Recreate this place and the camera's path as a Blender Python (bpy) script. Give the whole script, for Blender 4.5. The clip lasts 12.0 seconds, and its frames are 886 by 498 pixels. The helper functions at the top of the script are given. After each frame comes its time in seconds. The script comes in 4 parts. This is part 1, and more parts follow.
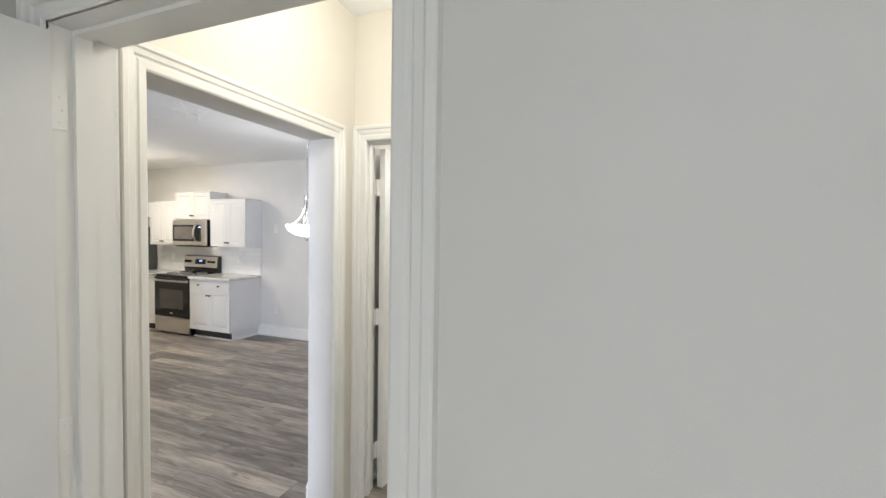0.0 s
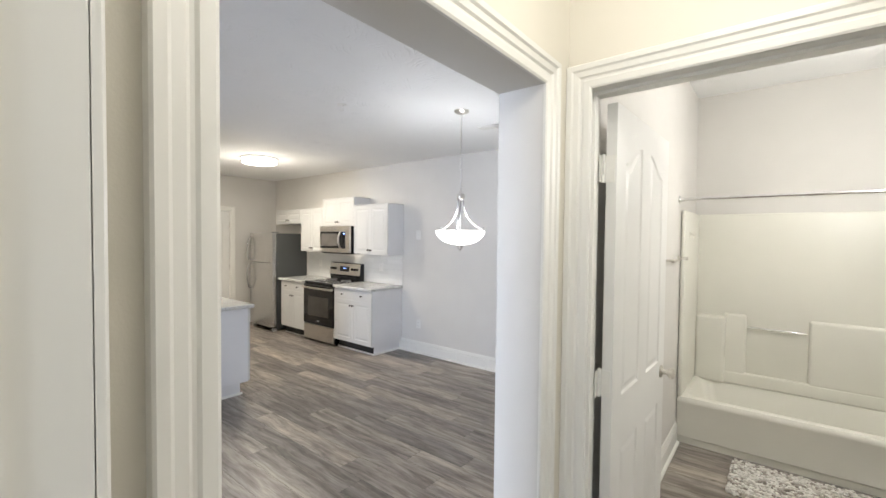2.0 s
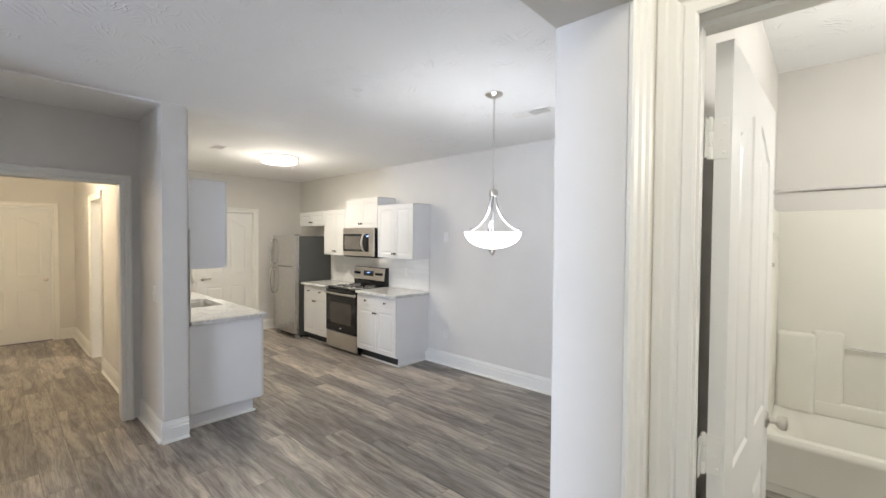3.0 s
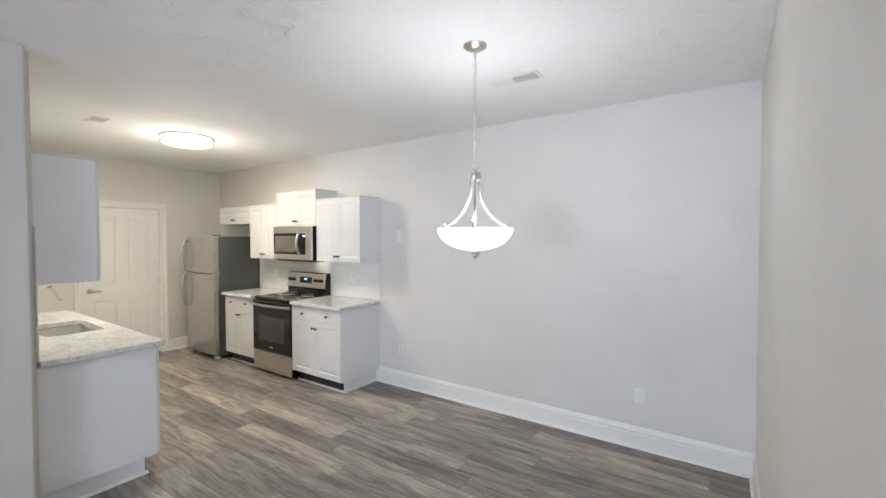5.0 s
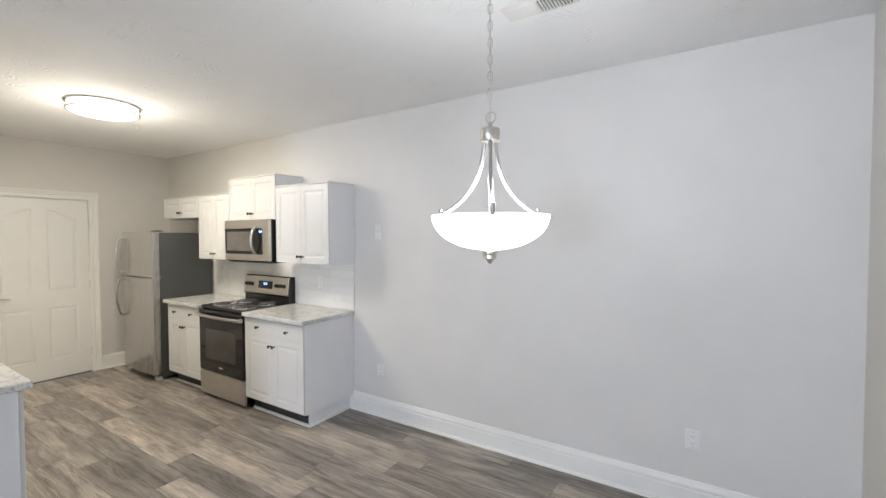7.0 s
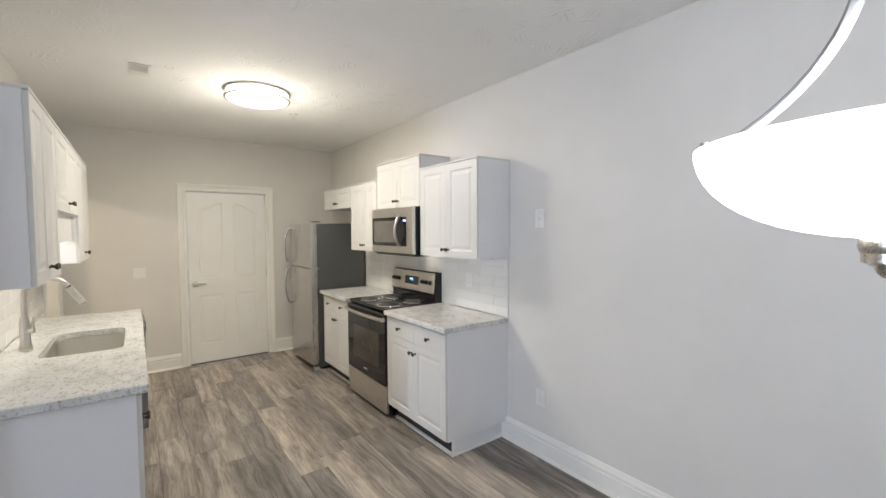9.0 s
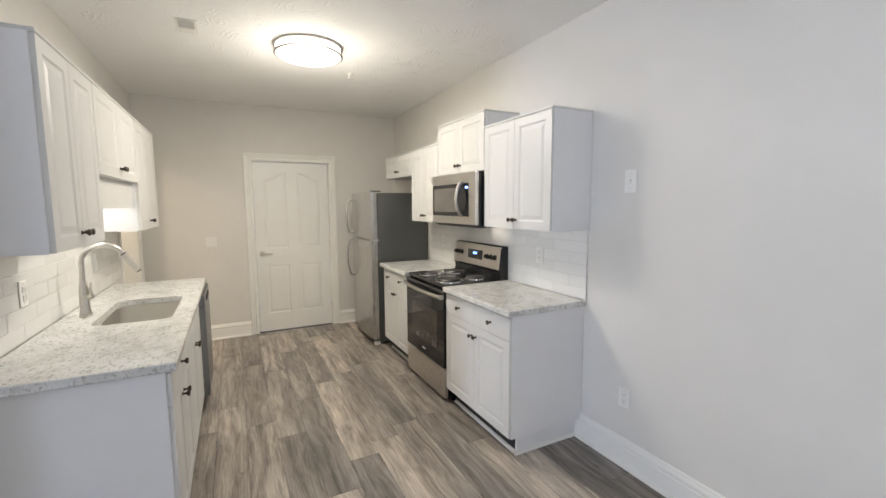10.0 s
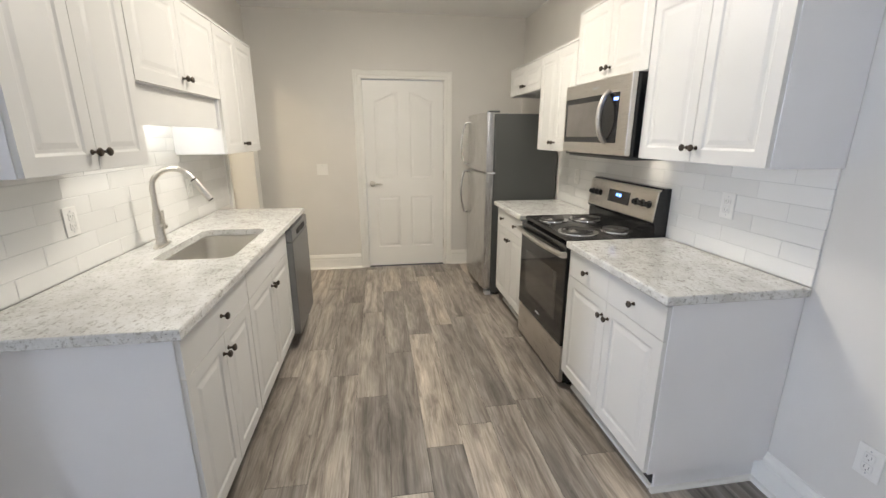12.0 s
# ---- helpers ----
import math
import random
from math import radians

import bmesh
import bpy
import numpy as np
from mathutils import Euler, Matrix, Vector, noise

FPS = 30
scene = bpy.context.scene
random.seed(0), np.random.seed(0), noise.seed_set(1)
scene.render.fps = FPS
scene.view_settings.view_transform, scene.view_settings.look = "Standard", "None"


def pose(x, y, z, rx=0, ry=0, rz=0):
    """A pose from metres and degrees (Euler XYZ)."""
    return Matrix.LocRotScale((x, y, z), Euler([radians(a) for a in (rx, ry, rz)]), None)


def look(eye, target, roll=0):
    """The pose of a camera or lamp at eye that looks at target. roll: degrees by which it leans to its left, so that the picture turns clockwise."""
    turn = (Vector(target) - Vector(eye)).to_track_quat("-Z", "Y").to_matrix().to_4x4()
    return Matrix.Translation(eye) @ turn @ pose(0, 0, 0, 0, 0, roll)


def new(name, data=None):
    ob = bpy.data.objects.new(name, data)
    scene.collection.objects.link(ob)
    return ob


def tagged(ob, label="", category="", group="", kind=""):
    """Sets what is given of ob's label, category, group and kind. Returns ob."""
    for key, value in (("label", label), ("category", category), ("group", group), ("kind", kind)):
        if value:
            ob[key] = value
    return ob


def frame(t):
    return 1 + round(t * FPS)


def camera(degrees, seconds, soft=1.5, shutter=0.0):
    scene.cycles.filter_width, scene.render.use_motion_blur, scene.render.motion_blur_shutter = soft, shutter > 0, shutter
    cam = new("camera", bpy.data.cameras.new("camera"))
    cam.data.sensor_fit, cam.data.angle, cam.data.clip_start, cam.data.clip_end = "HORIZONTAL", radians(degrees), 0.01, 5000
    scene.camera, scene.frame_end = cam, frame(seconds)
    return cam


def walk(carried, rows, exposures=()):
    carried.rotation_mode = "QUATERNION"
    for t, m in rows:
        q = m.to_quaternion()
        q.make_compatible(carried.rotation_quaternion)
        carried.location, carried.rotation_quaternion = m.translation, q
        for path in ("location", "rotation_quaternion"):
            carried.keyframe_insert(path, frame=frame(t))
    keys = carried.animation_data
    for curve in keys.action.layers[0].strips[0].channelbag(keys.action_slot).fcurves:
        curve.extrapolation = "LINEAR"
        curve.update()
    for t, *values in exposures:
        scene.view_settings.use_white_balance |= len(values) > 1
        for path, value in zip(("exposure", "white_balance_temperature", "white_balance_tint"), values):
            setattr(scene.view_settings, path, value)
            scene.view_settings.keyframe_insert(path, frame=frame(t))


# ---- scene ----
# The camera: seconds, place, then yaw, pitch and lean in degrees.
cam = camera(93.5, 12.0)
PATH = [
    (0.0, 0.530, 0.524, 1.611, 21.60, -2.05, 0.85),
    (0.5, 0.315, 0.662, 1.612, 26.31, -1.94, 0.79),
    (1.0, 0.109, 0.846, 1.623, 30.97, -1.82, 0.59),
    (1.5, -0.080, 1.017, 1.624, 35.18, -1.76, 0.72),
    (2.0, -0.286, 1.188, 1.631, 38.68, -1.66, 0.59),
    (2.5, -0.436, 1.365, 1.632, 41.74, -1.59, 0.51),
    (2.7, -0.488, 1.438, 1.635, 42.81, -1.42, 0.41),
    (4.5, -1.037, 1.928, 1.615, 38.33, -1.25, 0.08),
    (5.0, -1.205, 2.021, 1.630, 34.58, -1.44, -0.09),
    (5.5, -1.385, 2.131, 1.628, 31.35, -1.46, -0.05),
    (6.0, -1.520, 2.303, 1.629, 29.50, -1.66, -0.10),
    (6.5, -1.590, 2.509, 1.630, 29.72, -1.77, -0.23),
    (7.0, -1.720, 2.682, 1.614, 32.26, -1.76, -0.15),
    (9.0, -2.282, 3.280, 1.577, 53.52, -2.55, -0.31),
    (9.5, -2.413, 3.405, 1.551, 58.65, -3.61, -0.56),
    (10.0, -2.576, 3.534, 1.530, 63.18, -6.03, -0.33),
    (10.5, -2.724, 3.654, 1.505, 67.95, -8.85, -0.23),
    (11.0, -2.901, 3.742, 1.503, 72.50, -11.56, -0.20),
    (11.5, -3.061, 3.814, 1.473, 76.80, -13.32, 0.13),
    (12.0, -3.231, 3.910, 1.477, 81.34, -15.19, 0.04),

]
EXPOSURES = [(0.0, 1.3), (1.0, 1.29), (2.5, 1.28), (4.5, 1.31), (7.0, 1.30), (9.0, 1.18), (12.0, 1.27)]
walk(cam, [(t, pose(x, y, z, 90 + pitch, -lean, yaw)) for t, x, y, z, yaw, pitch, lean in PATH], EXPOSURES)

# ---- light ----
world = bpy.data.worlds.new("sky")
scene.world = world
world.use_nodes = True
_bg = world.node_tree.nodes["Background"]
_sky = world.node_tree.nodes.new("ShaderNodeTexSky")
_sky.sky_type, _sky.sun_disc, _sky.sun_elevation, _sky.sun_rotation = "NISHITA", False, radians(40), radians(150)
world.node_tree.links.new(_sky.outputs["Color"], _bg.inputs["Color"])
_bg.inputs["Strength"].default_value = 0.1


def lamp(name, kind, m, watts, colour, size=0.2, size_y=None):
    data = bpy.data.lights.new(name, kind)
    data.energy, data.color = watts, colour
    if kind == "AREA":
        data.size = size
        if size_y:
            data.shape, data.size_y = "RECTANGLE", size_y
    elif kind == "POINT":
        data.shadow_soft_size = size
    ob = new(name, data)
    ob.matrix_world = m
    return ob


COOL, WARM, AMBER, NEUTRAL = (0.69, 0.79, 1.0), (1.0, 0.915, 0.785), (1.0, 0.97, 0.905), (1.0, 0.985, 0.95)
lamp("living_window_light", "AREA", look((-1.75, -4.9, 1.2), (-1.9, 2, 3.4)), 110, COOL, 1.2, 2.0)
lamp("bedroom_window_light", "AREA", look((1.3, -2.05, 1.5), (1.3, 2, 1.4)), 13, (0.9, 0.95, 1.0), 1.6, 1.5)
# Unseen fill point added below the drum to brighten walls and ceiling.
lamp("kitchen_fill_light", "POINT", pose(-5.86, 4.10, 2.26), 8.0, WARM, 0.24)
lamp("kitchen_ceiling_lens_light", "AREA", look((-5.86, 4.10, 2.588), (-5.86, 4.101, 0)), 12, WARM, 0.34, 0.34)
lamp("dining_pendant_bulb", "POINT", pose(-2.368, 4.02, 1.78), 6.8, (0.89, 0.935, 1.0), 0.11)
lamp("passage_bulb", "POINT", pose(-0.3, 1.95, 2.50), 6.0, AMBER, 0.2)
lamp("bathroom_bulb", "POINT", pose(0.45, 4.25, 2.25), 17, NEUTRAL, 0.2)
lamp("entry_bulb", "POINT", pose(-7.0, 1.5, 2.45), 22, (1.0, 0.82, 0.58), 0.1)
lamp("hood_bulb", "AREA", look((-5.45, 5.36, 1.365), (-5.45, 5.38, 0.9)), 0.6, WARM, 0.12, 0.05)
lamp("sink_strip_bulb", "AREA", look((-5.63, 2.80, 1.61), (-5.63, 2.79, 0.9)), 0.6, (1.0, 0.97, 0.9), 0.8, 0.06)

# ---- materials ----


class Nodes:
    def __init__(self, name):
        self.m = bpy.data.materials.new(name)
        self.m.use_nodes = True
        self.t = self.m.node_tree
        self.b = self.t.nodes["Principled BSDF"]

    def add(self, kind, **values):
        n = self.t.nodes.new(kind)
        for k, v in values.items():
            n.inputs[k.replace("_", " ")].default_value = v
        return n

    def link(self, a, b):
        self.t.links.new(a, b)

    def coords(self, scale=(1, 1, 1), source="Object"):
        c = self.add("ShaderNodeTexCoord")
        m = self.add("ShaderNodeMapping")
        m.inputs["Scale"].default_value = scale
        self.link(c.outputs[source], m.inputs["Vector"])
        return m.outputs["Vector"]

    def ramp(self, fac, stops):
        r = self.add("ShaderNodeValToRGB")
        e = r.color_ramp.elements
        while len(e) < len(stops):
            e.new(0.5)
        for el, (p, c) in zip(e, stops):
            el.position, el.color = p, (*c, 1)
        self.link(fac, r.inputs["Fac"])
        return r.outputs["Color"]

    def mix(self, a, b, fac, blend="MIX"):
        n = self.add("ShaderNodeMix")
        n.data_type, n.blend_type = "RGBA", blend
        for socket, v in ((n.inputs[6], a), (n.inputs[7], b), (n.inputs[0], fac)):
            if isinstance(v, (int, float)):
                socket.default_value = v
            elif isinstance(v, tuple):
                socket.default_value = (*v, 1)
            else:
                self.link(v, socket)
        return n.outputs[2]

    def noise(self, vec, scale, detail=4.0, rough=0.55):
        n = self.add("ShaderNodeTexNoise", Scale=scale, Detail=detail, Roughness=rough)
        self.link(vec, n.inputs["Vector"])
        return n.outputs["Fac"]

    def bump(self, height, strength, distance=0.01):
        n = self.add("ShaderNodeBump", Strength=strength, Distance=distance)
        self.link(height, n.inputs["Height"])
        self.link(n.outputs["Normal"], self.b.inputs["Normal"])

    def set(self, colour=None, rough=None, metal=None, **more):
        for key, v in (("Base Color", colour), ("Roughness", rough), ("Metallic", metal), *((k.replace("_", " "), v) for k, v in more.items())):
            if v is None:
                continue
            s = self.b.inputs[key]
            if isinstance(v, (int, float)):
                s.default_value = v
            elif isinstance(v, tuple):
                s.default_value = (*v, 1)
            else:
                self.link(v, s)
        return self


def paint(name, colour, rough, grain=0.0, bump=0.15, bump_scale=220):
    """Rolled or sprayed paint: faint mottling, orange-peel relief."""
    n = Nodes(name)
    v = n.coords()
    big, small = n.noise(v, 1.3, 3), n.noise(v, bump_scale, 2)
    dark = tuple(c * (0.95 - grain) for c in colour)
    lo = tuple(min(1, c * 1.02) for c in colour)
    n.set(n.ramp(big, [(0.3, dark), (0.7, lo)]), n.ramp(n.noise(v, 3.0), [(0.3, (rough - 0.05,) * 3), (0.7, (rough + 0.08,) * 3)]))
    n.bump(small, bump, 0.002)
    return n.m


M_WALL = paint("wall_paint", (0.70, 0.68, 0.645), 0.62, 0.01, 0.12)
M_WALL_HALL = paint("passage_paint", (0.76, 0.725, 0.64), 0.6, 0.01, 0.12)
M_TRIM = paint("trim_enamel", (0.82, 0.81, 0.77), 0.42, 0.0, 0.0)
M_DOOR = paint("door_enamel", (0.80, 0.795, 0.77), 0.38, 0.0, 0.06, 160)
# Fronts darkened, sides paler and bluer: lamp and daylight put into the colours.
M_CAB = paint("white_thermofoil_dimmed", (0.70, 0.695, 0.675), 0.36, 0.0, 0.02, 60)
M_CAB_SIDE = paint("white_melamine_daylit", (0.83, 0.83, 0.84), 0.45, 0.0, 0.03, 200)
M_PLATE = paint("plate_plastic", (0.80, 0.79, 0.76), 0.35, 0.0, 0.0)
M_DARK = paint("toe_kick_black", (0.022, 0.022, 0.022), 0.6, 0.0, 0.1)
M_SIDE = paint("charcoal_enamel", (0.075, 0.078, 0.076), 0.42, 0.05, 0.1, 400)
M_BLACK = paint("black_enamel", (0.012, 0.012, 0.013), 0.16, 0.0, 0.0)
M_TUB = paint("acrylic_white", (0.80, 0.785, 0.71), 0.4, 0.0, 0.0)
M_CARPET = paint("pale_carpet", (0.62, 0.60, 0.57), 0.9, 0.05, 0.5, 500)
M_GROUT = paint("grout", (0.62, 0.615, 0.60), 0.8, 0.05, 0.3, 500)


def ceiling_material():
    """Stomp-brushed plaster: fans of short ridges at scattered places over a lightly rolled ground."""
    n = Nodes("stomped_ceiling_paint")
    v = n.coords()
    heights = []
    for shift, size in ((0.0, 4.6), (7.3, 5.8)):
        off = n.add("ShaderNodeVectorMath")
        off.inputs[1].default_value = (shift, shift * 0.7, 0)
        n.link(v, off.inputs[0])
        cell = n.add("ShaderNodeTexVoronoi", Scale=size)
        n.link(off.outputs["Vector"], cell.inputs["Vector"])
        angle = n.add("ShaderNodeMath")
        angle.operation = "MULTIPLY"
        angle.inputs[1].default_value = 6.28
        n.link(cell.outputs["Color"], angle.inputs[0])
        turn = n.add("ShaderNodeVectorRotate")
        turn.rotation_type = "Z_AXIS"
        n.link(off.outputs["Vector"], turn.inputs["Vector"])
        n.link(angle.outputs["Value"], turn.inputs["Angle"])
        bands = n.add("ShaderNodeTexWave", Scale=9.0, Distortion=7.0, Detail=1.0)
        bands.inputs["Detail Scale"].default_value = 1.4
        n.link(turn.outputs["Vector"], bands.inputs["Vector"])
        ridge = n.ramp(bands.outputs["Fac"], [(0.72, (0, 0, 0)), (0.95, (1, 1, 1))])
        spot = n.ramp(cell.outputs["Distance"], [(0.18, (1, 1, 1)), (0.42, (0, 0, 0))])
        heights.append(n.mix(ridge, spot, 1.0, "MULTIPLY"))
    patch = n.ramp(n.noise(v, 1.1, 2), [(0.4, (0.15, 0.15, 0.15)), (0.62, (1, 1, 1))])
    h = n.mix(n.mix(heights[0], heights[1], 1.0, "ADD"), patch, 1.0, "MULTIPLY")
    h = n.mix(h, n.noise(v, 14, 4, 0.6), 0.22)
    h = n.mix(h, n.noise(v, 90, 3), 0.06)
    n.set(n.ramp(n.noise(v, 0.9, 3), [(0.3, (0.855, 0.855, 0.85)), (0.7, (0.885, 0.885, 0.88))]), 0.8)
    n.bump(h, 0.7, 0.012)
    return n.m


M_CEIL = ceiling_material()


def plank_material():
    """Grey-brown vinyl plank: each piece has its own tone and its own run of grain."""
    n = Nodes("vinyl_plank")
    info = n.add("ShaderNodeObjectInfo")
    c = n.add("ShaderNodeTexCoord")
    off = n.add("ShaderNodeVectorMath")
    off.operation = "SCALE"
    off.inputs["Scale"].default_value = 37.0
    comb = n.add("ShaderNodeCombineXYZ")
    for s in ("X", "Y", "Z"):
        n.link(info.outputs["Random"], comb.inputs[s])
    n.link(comb.outputs["Vector"], off.inputs["Vector"])
    add = n.add("ShaderNodeVectorMath")
    n.link(c.outputs["Object"], add.inputs[0])
    n.link(off.outputs["Vector"], add.inputs[1])

    def mapped(sx, sy):
        m = n.add("ShaderNodeMapping")
        m.inputs["Scale"].default_value = (sx, sy, 1)
        n.link(add.outputs["Vector"], m.inputs["Vector"])
        return m.outputs["Vector"]

    def warped(sx, sy, amount):
        """Grain coordinates pushed sideways by a slow noise, so that the lines wander and close into arches."""
        w = n.add("ShaderNodeTexNoise", Scale=1.0, Detail=2.0)
        n.link(mapped(1.7, 6.0), w.inputs["Vector"])
        sc = n.add("ShaderNodeVectorMath")
        sc.operation = "SCALE"
        sc.inputs["Scale"].default_value = amount
        n.link(w.outputs["Color"], sc.inputs["Vector"])
        ad = n.add("ShaderNodeVectorMath")
        n.link(mapped(sx, sy), ad.inputs[0])
        n.link(sc.outputs["Vector"], ad.inputs[1])
        return ad.outputs["Vector"]

    streak = n.noise(warped(1.3, 17, 2.4), 1.0, 5, 0.6)
    fine = n.noise(mapped(6.0, 150), 1.0, 4, 0.65)
    lines = n.noise(warped(1.1, 46, 5.0), 1.0, 3, 0.6)
    cloud = n.noise(mapped(1.6, 5.0), 1.3, 2, 0.5)
    knot = n.noise(mapped(6.5, 17), 1.0, 3, 0.6)
    base = n.ramp(streak, [(0.32, (0.125, 0.110, 0.098)), (0.45, (0.205, 0.184, 0.165)), (0.56, (0.275, 0.250, 0.226)), (0.7, (0.345, 0.318, 0.29))])
    base = n.mix(base, n.ramp(cloud, [(0.34, (0.74, 0.74, 0.75)), (0.64, (1.14, 1.13, 1.11))]), 0.9, "MULTIPLY")
    base = n.mix(base, n.ramp(lines, [(0.36, (0.62, 0.60, 0.58)), (0.5, (1.04, 1.04, 1.04))]), 0.62, "MULTIPLY")
    base = n.mix(base, n.ramp(fine, [(0.34, (0.66, 0.64, 0.62)), (0.6, (1.1, 1.1, 1.1))]), 0.7, "MULTIPLY")
    base = n.mix(base, n.ramp(knot, [(0.25, (0.36, 0.34, 0.32)), (0.33, (1, 1, 1))]), 0.75, "MULTIPLY")
    tone = n.ramp(info.outputs["Random"], [(0.0, (0.95, 0.95, 0.955)), (0.35, (1.22, 1.205, 1.185)), (0.7, (1.42, 1.405, 1.38)), (1.0, (1.85, 1.80, 1.72))])
    base = n.mix(base, tone, 1.0, "MULTIPLY")
    n.set(base, n.ramp(fine, [(0.2, (0.44,) * 3), (0.8, (0.32,) * 3)]))
    n.bump(fine, 0.22, 0.002)
    return n.m


M_PLANK = plank_material()


def granite_material():
    """Pale grey-white stone: cloudy ground, small grey grains, sparse dark and tan flecks."""
    n = Nodes("pale_granite")
    v = n.coords()
    grain = n.add("ShaderNodeTexVoronoi", Scale=150.0)
    n.link(v, grain.inputs["Vector"])
    base = n.ramp(n.noise(v, 9, 5, 0.7), [(0.34, (0.57, 0.565, 0.54)), (0.5, (0.70, 0.70, 0.68)), (0.7, (0.78, 0.785, 0.775))])
    base = n.mix(base, n.ramp(grain.outputs["Color"], [(0.0, (0.74, 0.73, 0.71)), (0.45, (1, 1, 1))]), 0.6, "MULTIPLY")
    mid = n.ramp(n.noise(n.coords((1.0, 1.5, 1.5)), 46, 4, 0.65), [(0.375, (0.50, 0.475, 0.44)), (0.45, (1, 1, 1))])
    base = n.mix(base, mid, 0.75, "MULTIPLY")
    fleck = n.ramp(n.noise(n.coords((1.6, 1.0, 1.3)), 78, 3, 0.7), [(0.315, (0.16, 0.155, 0.15)), (0.37, (1, 1, 1))])
    base = n.mix(base, fleck, 0.85, "MULTIPLY")
    n.set(base, n.ramp(n.noise(v, 30, 2), [(0.3, (0.09,) * 3), (0.7, (0.17,) * 3)]))
    return n.m


M_GRANITE = granite_material()


def steel(name, colour=(0.60, 0.58, 0.55), rough=0.28, stretch=(2, 2, 220), metal=1.0):
    n = Nodes(name)
    v = n.coords(stretch)
    f = n.noise(v, 3.0, 3)
    n.set(n.ramp(f, [(0.3, tuple(c * 0.86 for c in colour)), (0.7, colour)]), n.ramp(f, [(0.3, (rough - 0.05,) * 3), (0.7, (rough + 0.1,) * 3)]), metal)
    n.bump(f, 0.04, 0.001)
    return n.m


M_STEEL = steel("brushed_steel", (0.66, 0.63, 0.59), 0.3, (3, 3, 260))
M_STEEL_V = steel("brushed_steel_upright", (0.58, 0.565, 0.545), 0.24, (240, 240, 3))
M_STEEL_DARK = steel("dark_stainless", (0.30, 0.31, 0.325), 0.3, (240, 240, 3))
M_NICKEL = steel("brushed_nickel", (0.70, 0.67, 0.62), 0.27, (260, 260, 260))
M_BASIN = steel("satin_sink_steel", (0.74, 0.72, 0.68), 0.36, (4, 300, 300))
M_COIL = steel("heated_coil_metal", (0.12, 0.115, 0.11), 0.35, (90, 90, 90), 0.7)
M_CHROME = steel("chrome", (0.82, 0.82, 0.82), 0.1, (5, 5, 5))
M_BRONZE = steel("oil_rubbed_bronze", (0.075, 0.06, 0.048), 0.38, (40, 40, 40), 0.8)
# Nickel darkened in colour to offset the glare of the pendant's bulb.
M_ARM = steel("nickel_arm_dimmed", (0.40, 0.39, 0.38), 0.36, (260, 260, 260))
M_RING = steel("aged_nickel_band", (0.52, 0.49, 0.45), 0.4, (60, 60, 60))
M_SILVER = paint("silver_paint", (0.55, 0.55, 0.56), 0.4, 0.02, 0.05)


def glass_black(name, colour=(0.006, 0.006, 0.007), rough=0.06):
    n = Nodes(name)
    n.set(n.ramp(n.noise(n.coords(), 3), [(0.3, colour), (0.7, tuple(c * 1.6 for c in colour))]), rough)
    return n.m


M_BGLASS = glass_black("black_glass")
M_WINDOWGLASS = glass_black("smoked_door_glass", (0.045, 0.041, 0.037), 0.08)
# Base colour lifted to grey-brown for the bright room mirrored in the glass.
M_MWGLASS = glass_black("mesh_glass_room_reflection", (0.10, 0.092, 0.084), 0.13)
M_SLOT = paint("socket_shadow_grey", (0.34, 0.335, 0.32), 0.6)


def glow(name, colour, strength):
    n = Nodes(name)
    n.set((0.8, 0.8, 0.78), 0.35, None, Emission_Color=colour, Emission_Strength=strength)
    return n.m


M_BOWL = glow("alabaster_glass_lit", (1.0, 0.98, 0.96), 1.5)
M_DISC = glow("frosted_acrylic_lit", (1.0, 0.95, 0.87), 1.7)
M_TUBE = glow("fluorescent_lens", (1.0, 0.96, 0.88), 2.5)
M_LED = glow("blue_display_digits", (0.12, 0.3, 1.0), 2.5)
M_LENS = glow("hood_lamp_lens", (1.0, 0.9, 0.75), 4.0)


def tile_material():
    n = Nodes("glazed_white_tile")
    info = n.add("ShaderNodeObjectInfo")
    n.set(n.ramp(info.outputs["Random"], [(0.0, (0.72, 0.715, 0.69)), (1.0, (0.80, 0.795, 0.775))]), 0.14)
    n.bump(n.noise(n.coords(), 14, 2), 0.05, 0.004)
    return n.m


M_TILE = tile_material()


def rug_material():
    n = Nodes("shag_rug_yarn")
    geo = n.add("ShaderNodeNewGeometry")
    n.set(n.ramp(geo.outputs["Random Per Island"], [(0.0, (0.30, 0.27, 0.24)), (0.22, (0.5, 0.46, 0.41)), (0.4, (0.74, 0.71, 0.66)), (1.0, (0.82, 0.80, 0.76))]), 0.95)
    n.bump(n.noise(n.coords(), 300, 2), 0.5, 0.003)
    return n.m


M_RUG = rug_material()


def pane_material():
    n = Nodes("window_glass")
    n.set((1.0, 1.0, 1.0), 0.02, None, Transmission_Weight=1.0, IOR=1.45)
    return n.m


M_PANE = pane_material()

# ---- builders ----


def mesh_of(name, bm, material, smooth=False):
    bmesh.ops.recalc_face_normals(bm, faces=bm.faces)
    me = bpy.data.meshes.new(name)
    bm.to_mesh(me)
    bm.free()
    me.materials.append(material)
    if smooth:
        for p in me.polygons:
            p.use_smooth = True
        me.set_sharp_from_angle(angle=radians(35))
    return me


def part(name, bm, material, parent=None, label="", smooth=False):
    ob = new(name, mesh_of(name, bm, material, smooth))
    if parent:
        ob.parent = parent
    return tagged(ob, label)


